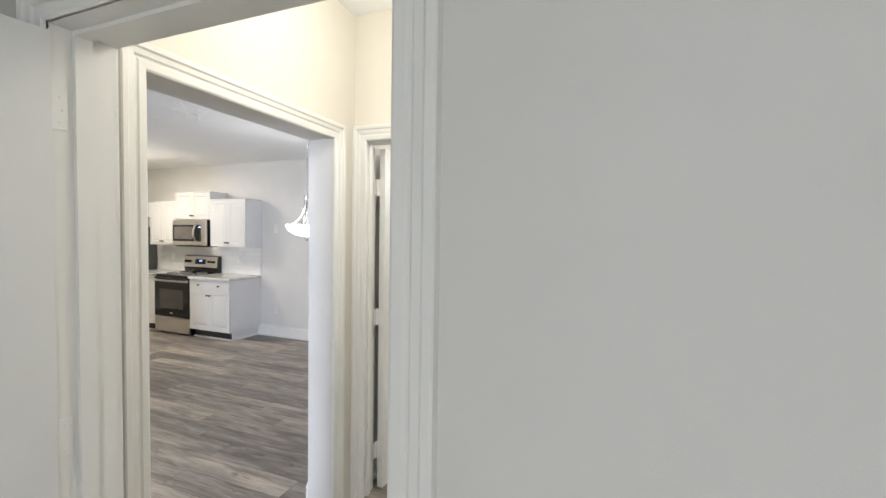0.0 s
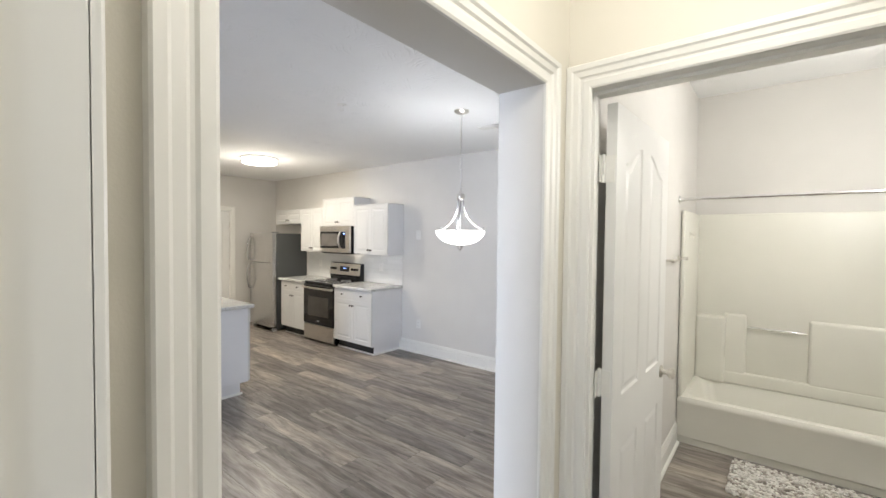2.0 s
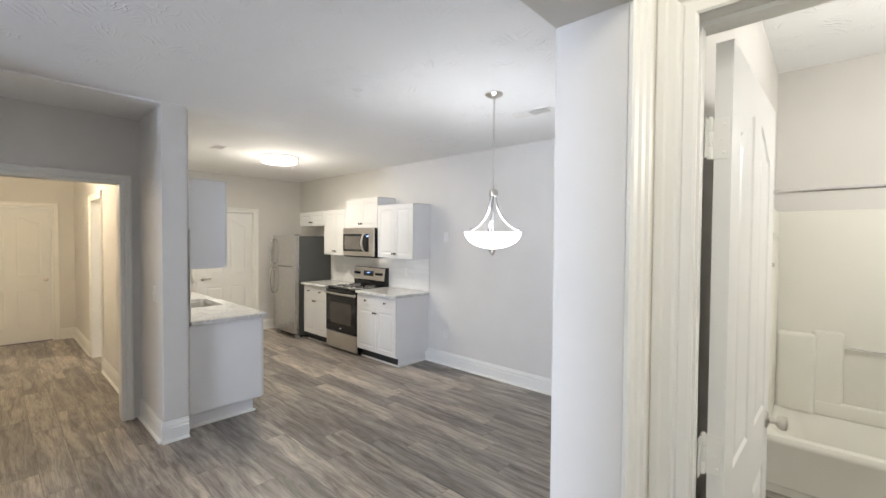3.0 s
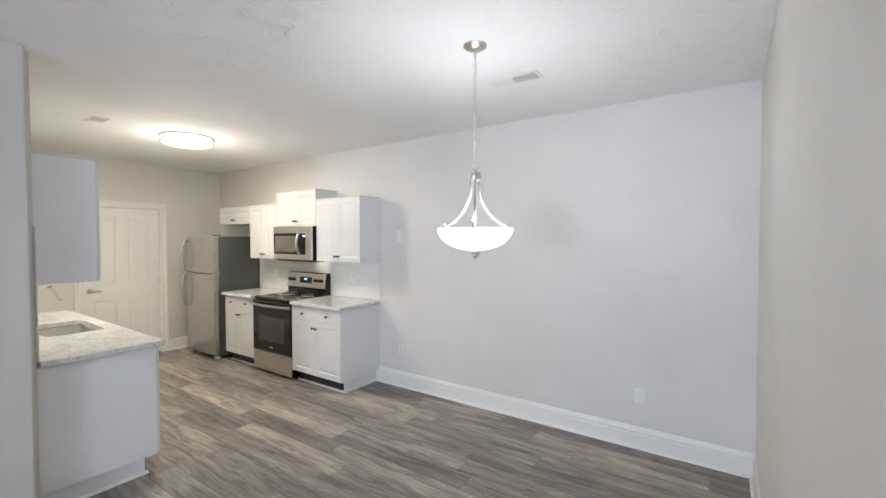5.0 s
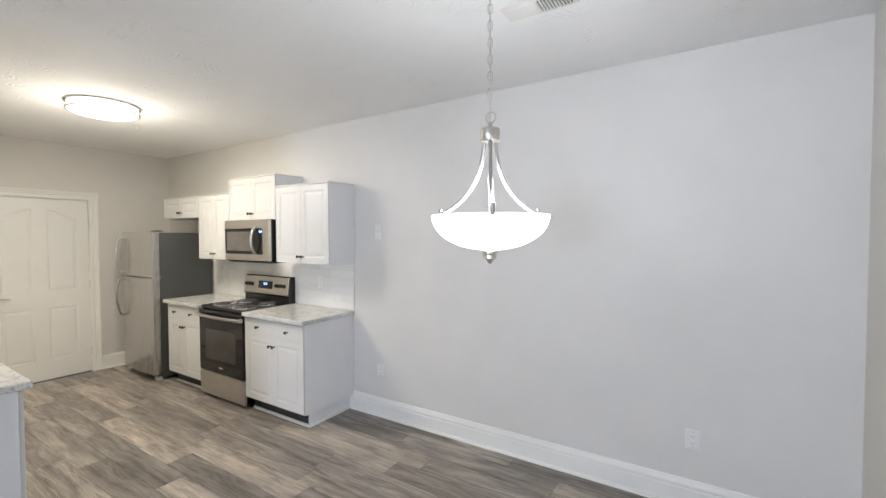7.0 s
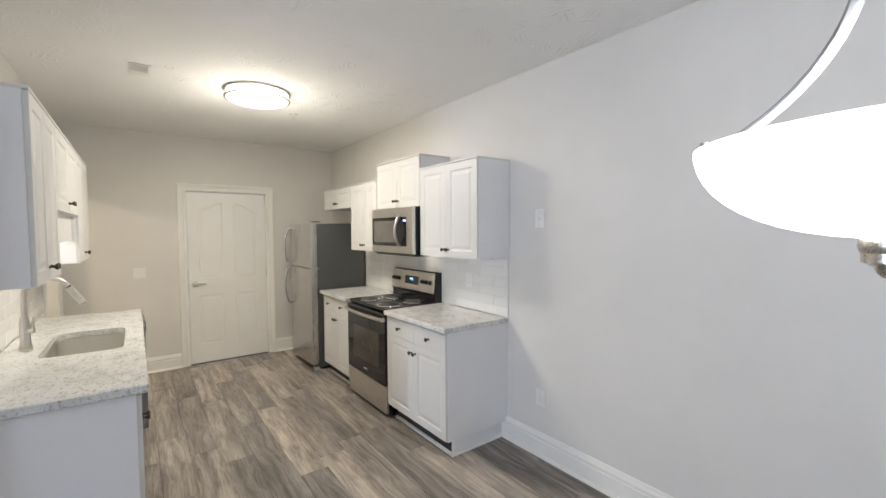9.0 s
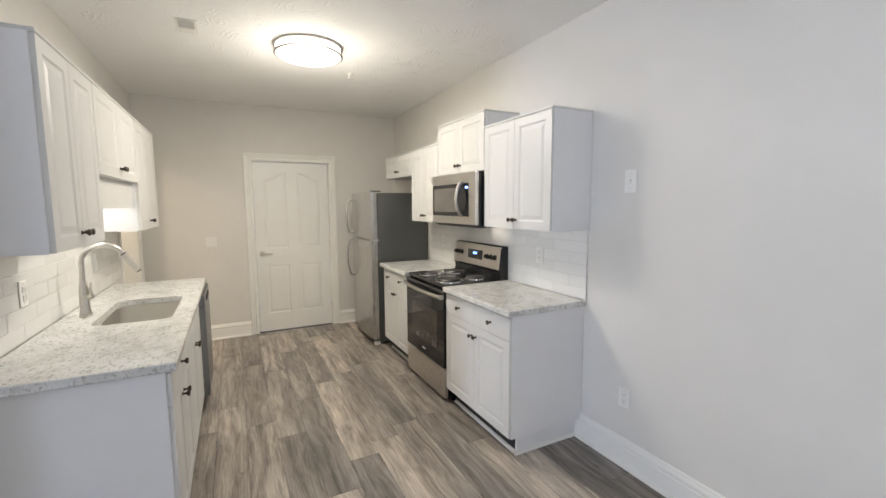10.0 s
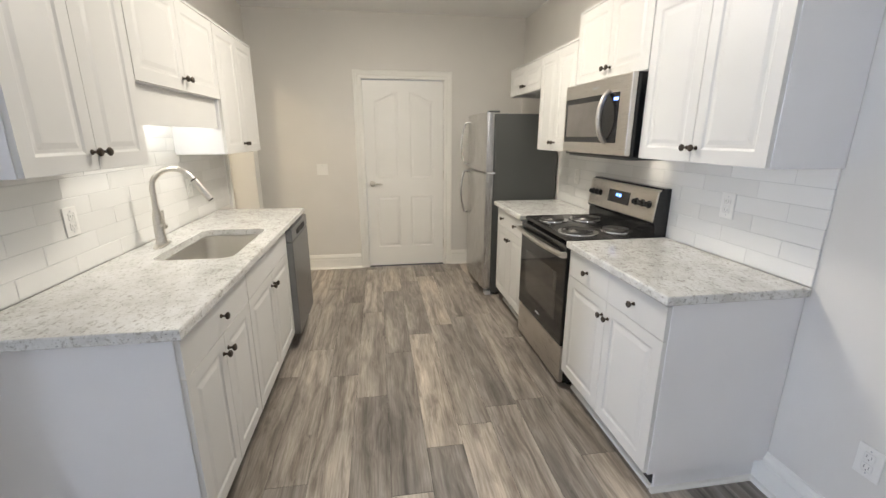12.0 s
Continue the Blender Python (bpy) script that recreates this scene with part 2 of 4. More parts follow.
def thing(name, m, label, category, group=""):
    ob = new(name)
    ob.empty_display_size = 0.1
    ob.matrix_world = m
    return tagged(ob, label, category, group)


def structure(name, bm, material, label="", smooth=False):
    return tagged(part(name, bm, material, None, label, smooth), kind="structure")


def box(bm, x0, y0, z0, x1, y1, z1, bevel=0.0, seg=2):
    vs = bmesh.ops.create_cube(bm, size=1.0)["verts"]
    for v in vs:
        v.co = ((x0 + x1) / 2 + v.co.x * (x1 - x0), (y0 + y1) / 2 + v.co.y * (y1 - y0), (z0 + z1) / 2 + v.co.z * (z1 - z0))
    if bevel:
        es = list({e for v in vs for e in v.link_edges})
        bmesh.ops.bevel(bm, geom=es, offset=bevel, segments=seg, affect="EDGES", profile=0.5)
    return bm


def B():
    return bmesh.new()


def boxed(*args, **kw):
    return box(B(), *args, **kw)


def lathe(bm, profile, seg=24, m=Matrix()):
    """Turn (radius, height) points round local z."""
    rings = []
    for r, z in profile:
        if r < 1e-5:
            rings.append([bm.verts.new(m @ Vector((0, 0, z)))])
        else:
            rings.append([bm.verts.new(m @ Vector((r * math.cos(2 * math.pi * k / seg), r * math.sin(2 * math.pi * k / seg), z))) for k in range(seg)])
    for a, b in zip(rings, rings[1:]):
        if len(a) == 1 and len(b) == 1:
            continue
        for k in range(seg):
            j = (k + 1) % seg
            f = [a[0], b[k], b[j]] if len(a) == 1 else [a[k], b[0], a[j]] if len(b) == 1 else [a[k], b[k], b[j], a[j]]
            bm.faces.new(f)
    return bm


def tube(bm, pts, r, seg=10, closed=False, flat=1.0):
    """A round bar along points."""
    pts = [Vector(p) for p in pts]
    rings, up = [], Vector((0.13, 0.27, 0.95)).normalized()
    n = len(pts)
    for i, p in enumerate(pts):
        a = pts[(i - 1) % n] if closed or i else pts[0]
        b = pts[(i + 1) % n] if closed or i < n - 1 else pts[-1]
        d = (b - a).normalized()
        s = d.cross(up).normalized()
        t = s.cross(d)
        rings.append([bm.verts.new(p + (s * math.cos(2 * math.pi * k / seg) + t * flat * math.sin(2 * math.pi * k / seg)) * r) for k in range(seg)])
    pairs = list(zip(rings, rings[1:])) + ([(rings[-1], rings[0])] if closed else [])
    for a, b in pairs:
        for k in range(seg):
            j = (k + 1) % seg
            bm.faces.new([a[k], a[j], b[j], b[k]])
    if not closed:
        bm.faces.new(rings[0][::-1])
        bm.faces.new(rings[-1])
    return bm


def sweep(bm, profile, start, along, length, across, out, s0=0.0, s1=0.0):
    """A moulding: profile points (across, out) run along a line; s0 and s1 skew its ends for mitres."""
    along, across, out, start = Vector(along), Vector(across), Vector(out), Vector(start)
    a = [bm.verts.new(start + across * u + out * v + along * (s0 * u)) for u, v in profile]
    b = [bm.verts.new(start + across * u + out * v + along * (length + s1 * u)) for u, v in profile]
    k = len(profile)
    for i in range(k):
        j = (i + 1) % k
        bm.faces.new([a[i], a[j], b[j], b[i]])
    bm.faces.new(a[::-1])
    bm.faces.new(b)
    return bm


CASING = [(0, 0), (0, 0.009), (0.006, 0.013), (0.026, 0.014), (0.031, 0.010), (0.037, 0.010), (0.043, 0.016), (0.060, 0.018), (0.066, 0.024), (0.081, 0.025), (0.085, 0.021), (0.085, 0)]
BASE = [(0, 0), (0, 0.016), (0.108, 0.016), (0.113, 0.012), (0.120, 0.012), (0.126, 0.017), (0.138, 0.016), (0.150, 0.010), (0.162, 0.007), (0.166, 0)]
SHOE = [(0, 0), (0, 0.018), (0.006, 0.017), (0.013, 0.012), (0.018, 0.0)]


def casing(name, a0, a1, top, plane, axis, out, floor_z=0.0):
    """Casing round an opening. axis 'x': the wall runs along x at y = plane; out is +1 or -1 along its normal."""
    al = Vector((1, 0, 0)) if axis == "x" else Vector((0, 1, 0))
    n = (Vector((0, 1, 0)) if axis == "x" else Vector((1, 0, 0))) * out
    at = lambda a, z: al * a + (Vector((0, plane, z)) if axis == "x" else Vector((plane, 0, z)))
    up = Vector((0, 0, 1))
    root = tagged(new(name), "white painted moulded casing round a doorway", "casing", kind="structure")
    part("left_leg", sweep(B(), CASING, at(a0, floor_z), up, top - floor_z, -al, n, 0, 1), M_TRIM, root, smooth=False)
    part("right_leg", sweep(B(), CASING, at(a1, floor_z), up, top - floor_z, al, n, 0, 1), M_TRIM, root)
    part("head", sweep(B(), CASING, at(a0, top), al, a1 - a0, up, n, -1, 1), M_TRIM, root)
    return root


def jamb(name, a0, a1, top, p0, p1, axis, t=0.012, stop=None, material=None):
    """The lining of an opening, with a stop strip where a door shuts."""
    root = tagged(new(name), "white painted door lining", "door lining", kind="structure")

    def bx(nm, b0, b1, q0, q1, z0, z1):
        part(nm, boxed(b0, q0, z0, b1, q1, z1) if axis == "x" else boxed(q0, b0, z0, q1, b1, z1), material or M_TRIM, root)

    bx("side_board", a0 - t, a0, p0, p1, 0, top)
    bx("side_board", a1, a1 + t, p0, p1, 0, top)
    bx("head_board", a0 - t, a1 + t, p0, p1, top, top + t)
    if stop:
        s0, s1 = stop
        bx("stop_strip", a0, a0 + 0.011, s0, s1, 0, top - 0.011)
        bx("stop_strip", a1 - 0.011, a1, s0, s1, 0, top - 0.011)
        bx("head_stop", a0, a1, s0, s1, top - 0.011, top)
    return root


def baseboard(segments):
    """One run of skirting with its shoe moulding: (start, along, length, out) each."""
    for start, along, length, out in segments:
        ob = structure("baseboard", sweep(B(), BASE, start, along, length, (0, 0, 1), out), M_TRIM, "tall white moulded baseboard along a wall")
        o = Vector(out) * 0.016
        part("shoe_moulding", sweep(B(), SHOE, Vector(start) + o, along, length, (0, 0, 1), out), M_TRIM, ob)


def wall(name, axis, a0, a1, p0, p1, z1, openings=(), material=None, label=""):
    """A wall with thickness; openings (a0, a1, z0, z1) go through it."""
    bm, j = B(), 0.0125
    openings = [(o[0] - j, o[1] + j, o[2], o[3] + j) if o[2] == 0 else o for o in openings]
    cuts = sorted({a0, a1, *(o[0] for o in openings), *(o[1] for o in openings)})
    for c0, c1 in zip(cuts, cuts[1:]):
        mid = (c0 + c1) / 2
        spans, z = [], 0.0
        for o in sorted((o for o in openings if o[0] < mid < o[1]), key=lambda o: o[2]):
            if o[2] > z:
                spans.append((z, o[2]))
            z = o[3]
        spans.append((z, z1))
        for s0, s1 in spans:
            if axis == "x":
                box(bm, c0, p0, s0, c1, p1, s1)
            else:
                box(bm, p0, c0, s0, p1, c1, s1)
    return structure(name, bm, material or M_WALL, label)


def outline(x0, x1, z0, z1, rise=0.0, d=0.0, steps=10):
    """A panel's edge, set in by d; rise lifts one top corner in an S-curve (sign gives the side)."""
    pts = [(x0 + d, z0 + d), (x1 - d, z0 + d)]
    if not rise:
        return pts + [(x1 - d, z1 - d), (x0 + d, z1 - d)]
    for k in range(steps + 1):
        u = 1 - k / steps
        s = u if rise > 0 else 1 - u
        s = s * s * (3 - 2 * s)
        pts.append((x0 + d + (x1 - x0 - 2 * d) * u, z1 - d + abs(rise) * s))
    return pts


def relief(bm, w, h, panels, y=0.0, thick=0.02, depth=0.006, mirror=1):
    """A slab w x h whose face (towards -y, or +y with mirror -1) holds routed panels."""
    def v(p, dy):
        return bm.verts.new((p[0], mirror * (y + dy), p[1]))

    outer = [v(p, 0) for p in ((0, 0), (w, 0), (w, h), (0, h))]
    edges = [bm.edges.new((outer[i], outer[(i + 1) % 4])) for i in range(4)]
    for x0, x1, z0, z1, rise in panels:
        rings = [[v(p, dy) for p in outline(x0, x1, z0, z1, rise, d)] for d, dy in ((0, 0), (0.009, depth), (0.02, depth), (0.038, 0.001))]
        k = len(rings[0])
        edges += [bm.edges.new((rings[0][i], rings[0][(i + 1) % k])) for i in range(k)]
        for a, b in zip(rings, rings[1:]):
            for i in range(k):
                j = (i + 1) % k
                bm.faces.new([a[i], a[j], b[j], b[i]])
        bm.faces.new(rings[-1])
    bmesh.ops.triangle_fill(bm, edges=edges, use_beauty=True)
    back = [v(p, thick) for p in ((0, 0), (w, 0), (w, h), (0, h))]
    for i in range(4):
        j = (i + 1) % 4
        bm.faces.new([outer[i], outer[j], back[j], back[i]])
    bm.faces.new(back)
    return bm

# ---- structure ----
H, HP = 2.685, 2.88          # ceilings of the main rooms and of the passage
N, W, E = 5.52, -7.952, -1.045
PX = -0.885                 # passage side of the wall with the cased opening
S0, S1 = 2.445, 2.655        # the sink wall's two faces

wall("wall_north", "x", W - 0.12, E, N, N + 0.12, 2.9, label="greige painted wall behind the cabinets and dining area")
wall("wall_west", "y", S1, N + 0.12, W - 0.12, W, 2.9, [(3.768, 4.636, 0, 2.05)], label="beige painted wall with a white door")
wall("wall_sink", "x", -9.5, -4.49, S0, S1, 2.9, [(-7.80, -7.06, 0, 2.10)], label="greige painted wall behind the sink run")
wall("wall_sink_end", "x", -4.49, -4.40, S0, 2.615, 2.9, label="greige painted end of the wall beside the sink run")
wall("wall_living_west", "y", -5.0, S0, -5.24, -5.12, 2.9, [(0.95, 2.30, 0, 2.09)], label="grey painted wall with a cased opening")
# Unseen wall added to keep the window's daylight out of the hall recess.
wall("hall_daylight_block", "x", -5.12, -3.88, 0.72, 0.85, 2.9)
wall("wall_living_south", "x", -5.24, E, -5.12, -5.0, 2.9, [(-2.4, -1.1, 0.12, 2.25)])
wall("wall_east", "y", -5.12, 5.9, E, PX, 2.95, [(1.44, 2.44, 0, 2.125)], label="grey painted wall with a cased opening to the passage")
wall("wall_entry_south", "x", -9.5, -5.24, 0.58, 0.70, 2.9)
wall("wall_entry_end", "y", 0.58, S1, -9.62, -9.5, 2.9, [(1.27, 2.17, 0, 2.06)])
wall("wall_passage_south", "x", PX, 2.7, 1.135, 1.28, 2.95, [(-0.766, 0.198, 0, 2.118)], label="grey painted bedroom wall beside the doorway")
wall("wall_passage_east", "y", 1.28, 2.645, 0.293, 0.42, 2.95, [(1.55, 2.46, 0, 2.12)], M_WALL_HALL)
wall("wall_bath_south", "x", PX, 0.78, 2.645, 2.765, 2.95, [(-0.81, 0.145, 0, 2.148)], M_WALL_HALL, "cream painted wall over the bathroom door")
wall("wall_bath_east", "y", 2.765, 5.9, 0.66, 0.78, 2.95)
wall("wall_bath_north", "x", PX, 0.66, 5.72, 5.9, 2.95)
wall("wall_bedroom_east", "y", -2.32, 1.135, 2.58, 2.7, 2.95)
wall("wall_bedroom_south", "x", PX, 2.58, -2.32, -2.2, 2.95, [(0.5, 2.1, 0.75, 2.25)])
# thin coat of cream paint on the passage's two grey-backed walls
structure("wall_passage_face_west", boxed(PX, 1.28, 2.138, PX + 0.003, 2.645, HP), M_WALL_HALL)
structure("wall_passage_face_low", boxed(PX, 1.28, 0.0, PX + 0.003, 1.42, 2.138), M_WALL_HALL)
structure("wall_passage_face_corner", boxed(PX, 2.46, 0.0, PX + 0.003, 2.645, 2.138), M_WALL_HALL)
structure("wall_passage_face_south", boxed(-0.88, 1.28, 2.15, 0.293, 1.283, HP), M_WALL_HALL)
structure("ceiling", boxed(-9.62, -5.12, H, E, N + 0.12, H + 0.06), M_CEIL, "white stomp-textured ceiling")
structure("ceiling_hall", boxed(-5.12, 0.85, H - 0.014, -4.401, S0, H - 0.002), M_CEIL, "slightly lower ceiling over the hall recess")
structure("ceiling_passage", boxed(PX, 1.28, HP, 0.293, 2.645, HP + 0.05), M_CEIL, "white textured ceiling of the passage")
structure("ceiling_bath", boxed(PX, 2.765, HP + 0.06, 0.66, 5.72, HP + 0.1), M_CEIL)
structure("ceiling_bedroom", boxed(PX, -2.2, HP, 2.58, 1.135, HP + 0.05), M_CEIL)

# linings, casings, skirtings
jamb("jamb_dining", 1.44, 2.44, 2.125, E - 0.001, PX + 0.004, "y", material=M_WALL)
jamb("jamb_bedroom", -0.766, 0.198, 2.118, 1.131, 1.284, "x", stop=(1.185, 1.225))
jamb("jamb_bath", -0.81, 0.145, 2.148, 2.641, 2.769, "x", stop=(2.685, 2.722))
jamb("jamb_kitchen_door", 3.768, 4.636, 2.05, W - 0.122, W + 0.003, "y")
jamb("jamb_sink_wall", -7.80, -7.06, 2.10, S0 - 0.003, S1 + 0.003, "x")
jamb("jamb_entry", 0.95, 2.30, 2.09, -5.243, -5.117, "y")
jamb("jamb_closet", 1.55, 2.46, 2.12, 0.290, 0.42, "y")
jamb("jamb_entry_door", 1.27, 2.17, 2.06, -9.62, -9.497, "y")
casing("casing_dining", 1.44, 2.44, 2.125, PX + 0.003, "y", 1)
casing("casing_bath", -0.797, 0.145, 2.148, 2.645, "x", -1)
casing("casing_bedroom", -0.766, 0.198, 2.118, 1.135, "x", -1)
casing("casing_bedroom_passage_side", -0.766, 0.198, 2.118, 1.283, "x", 1)
casing("casing_kitchen_door", 3.762, 4.642, 2.053, W, "y", 1)
casing("casing_entry", 0.95, 2.30, 2.09, -5.12, "y", 1)
casing("casing_sink_wall", -7.80, -7.06, 2.10, S0, "x", -1)
casing("casing_sink_wall_kitchen_side", -7.80, -7.06, 2.10, S1, "x", 1)
casing("casing_closet", 1.55, 2.46, 2.12, 0.293, "y", -1)
casing("casing_entry_door", 1.27, 2.17, 2.06, -9.5, "y", 1)
X, Y, NX, NY = (1, 0, 0), (0, 1, 0), (-1, 0, 0), (0, -1, 0)
baseboard([
    ((-4.56, N, 0), X, 4.56 + E, NY),
    ((E, 2.44, 0), Y, N - 2.44 - 0.017, NX),
    ((E, -5.0, 0), Y, 6.44, NX),
    ((W, S1, 0), Y, 3.762 - 0.087 - S1, X),
    ((W, 4.73, 0), Y, N - 4.73, X),
    ((-5.12, S0, 0), X, 0.72, NY),
    ((-4.40, S0 - 0.016, 0), Y, 0.19, X),
    ((-5.12, -5.0, 0), Y, 5.72, X),
    ((-6.97, S0, 0), X, 1.72, NY),
    ((-9.5, S0, 0), X, 1.61, NY),
    ((-9.5, 2.26, 0), Y, 0.17, X),
    ((-9.5, 0.70, 0), X, 4.26, Y),
    ((PX, 2.765, 0), Y, 2.185, X),
    ((0.325, 1.135, 0), X, 2.25, NY),
])


# ---- doors ----
def door_leaf(name, m, w, h, label, hinge_side=-1, knob=None, t=0.035, hinges="pin"):
    """A moulded leaf with two arched upper and two lower panels on each face; local x along its width, hinge edge at 0."""
    root = thing(name, m, label, "door")
    s, mid = 0.112, 0.125
    pw = (w - 2 * s - mid) / 2
    panels = [(s, s + pw, 0.22, 0.805, 0), (s + pw + mid, w - s, 0.22, 0.805, 0), (s, s + pw, 1.01, h - 0.205, 0.088), (s + pw + mid, w - s, 1.01, h - 0.205, -0.088)]
    bm = B()
    relief(bm, w, h, panels, 0.0, t / 2)
    relief(bm, w, h, panels, -t, t / 2, mirror=-1)
    part("leaf", bm, M_DOOR, root)
    for z in (0.24, h / 2 + 0.02, h - 0.24):
        if not hinges:
            break
        hb = B()
        if hinges == "open":
            lathe(hb, [(0, -0.05), (0.0068, -0.05), (0.0068, -0.02), (0.0062, -0.019), (0.0068, -0.018), (0.0068, 0.018), (0.0062, 0.019), (0.0068, 0.02), (0.0068, 0.05), (0.004, 0.056), (0, 0.056)], 10, Matrix.Translation((-0.008, t + 0.007, z)))
            box(hb, -0.0025, 0.006, z - 0.05, 0.0005, t + 0.004, z + 0.05, 0.0008, 1)
            box(hb, -0.046, t + 0.009, z - 0.05, -0.004, t + 0.0115, z + 0.05, 0.0008, 1)
            for dz in (-0.034, 0, 0.034):
                lathe(hb, [(0, 0.0012), (0.003, 0.001), (0.004, 0)], 8, pose(-0.0025, 0.016 + 0.006 * (dz == 0), z + dz, 0, -90))
            part("hinge", hb, M_TRIM, root, "white painted hinge", True)
            continue
        lathe(hb, [(0, -0.05), (0.0065, -0.05), (0.0065, 0.05), (0, 0.05)], 10, Matrix.Translation((-0.006, t + 0.004 if hinge_side > 0 else -0.004, z)))
        box(hb, -0.003, 0.003, z - 0.045, 0.0005, t - 0.003, z + 0.045)
        part("hinge", hb, M_NICKEL, root, "brushed nickel hinge", True)
    if knob == "lever":
        for side in (0, 1):
            hd, y = B(), (lambda d: t + d if side else -d)
            lathe(hd, [(0, 0), (0.032, 0), (0.032, 0.006), (0.027, 0.011), (0.012, 0.013), (0.011, 0.045), (0, 0.046)], 24, pose(w - 0.065, y(0), 0.95, -90 if side else 90))
            tube(hd, [(w - 0.065, y(0.042), 0.95), (w - 0.09, y(0.046), 0.952), (w - 0.13, y(0.046), 0.95), (w - 0.175, y(0.043), 0.945)], 0.0085)
            part("lever_handle", hd, M_NICKEL, root, "brushed nickel lever handle", True)
    elif knob:
        for side in (0, 1):
            kb = B()
            mm = pose(w - 0.062, 0, 0.95, 90) if not side else pose(w - 0.062, t, 0.95, -90)
            lathe(kb, [(0, 0), (0.031, 0), (0.031, 0.004), (0.024, 0.009), (0.012, 0.012), (0.011, 0.03), (0.022, 0.037), (0.027, 0.048), (0.026, 0.06), (0.016, 0.066), (0, 0.067)], 24, mm)
            part("knob", kb, M_NICKEL, root, "satin nickel round knob", True)
    return root


door_leaf("door_1", pose(W - 0.045, 4.632, 0.012, 0, 0, -90), 0.86, 2.03, "shut white four-panel arched door in the kitchen wall", 1, "lever")
door_leaf("door_2", pose(-0.749, 2.779, 0.008, 0, 0, 88.6), 0.81, 2.12, "open white four-panel arched bathroom door", -1, "knob", t=0.038, hinges="open")
door_leaf("door_3", pose(-0.795, 1.1405, 0.008, 0, 0, -96), 0.90, 2.09, "open white bedroom door folded back beside the doorway", 1, "knob", hinges=None)
door_leaf("door_4", pose(0.30, 2.456, 0.008, 0, 0, -90), 0.902, 2.105, "shut white panelled closet door in the passage", -1, "knob")
door_leaf("door_5", pose(-9.53, 1.274, 0.008, 0, 0, 90), 0.892, 2.045, "shut white panelled front door at the hall's end", -1, "knob")
for z in (0.26, 1.07, 1.91):
    hp = B()
    box(hp, -0.7658, 1.125, z - 0.05, -0.7632, 1.172, z + 0.05, 0.0008, 1)
    for dz in (-0.032, 0, 0.032):
        lathe(hp, [(0, 0), (0.004, 0), (0.003, 0.0012), (0, 0.0012)], 8, pose(-0.7632, 1.155 + 0.006 * (dz == 0), z + dz, 0, 90))
    tagged(part("hinge_leaf", hp, M_TRIM, None, "painted hinge leaf let into the door lining"), kind="structure")


# ---- cabinets ----
KNOB = mesh_of("knob", lathe(B(), [(0, 0), (0.009, 0), (0.009, 0.002), (0.005, 0.005), (0.0045, 0.014), (0.010, 0.019), (0.0145, 0.024), (0.0145, 0.028), (0.010, 0.032), (0, 0.033)], 16), M_BRONZE, True)


def knob(parent, x, y, z):
    ob = new("knob", KNOB)
    ob.matrix_world = pose(x, y, z, 90)
    ob.parent = parent
    return tagged(ob, "oil-rubbed bronze knob")


def cab_door(parent, x0, x1, z0, z1, knob_at=None, name="door", panel=True):
    """An overlay front with a routed panel; its face looks to -y, 18 mm before the carcass."""
    w, h, e = x1 - x0, z1 - z0, 0.052
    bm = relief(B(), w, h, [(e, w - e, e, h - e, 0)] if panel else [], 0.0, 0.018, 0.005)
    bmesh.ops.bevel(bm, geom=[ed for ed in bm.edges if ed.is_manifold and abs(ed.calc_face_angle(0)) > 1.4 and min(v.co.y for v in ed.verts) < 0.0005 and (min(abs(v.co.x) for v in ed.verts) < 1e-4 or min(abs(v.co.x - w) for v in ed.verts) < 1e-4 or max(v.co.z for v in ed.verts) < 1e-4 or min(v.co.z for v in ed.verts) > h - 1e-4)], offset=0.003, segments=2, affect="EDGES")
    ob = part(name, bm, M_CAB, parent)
    ob.location = (x0, -0.018, z0)
    if knob_at:
        k = new("knob", KNOB)
        k.parent = ob
        k.matrix_basis = pose(knob_at[0] - x0, 0, knob_at[1] - z0, 90)
        tagged(k, "oil-rubbed bronze knob")
    return ob


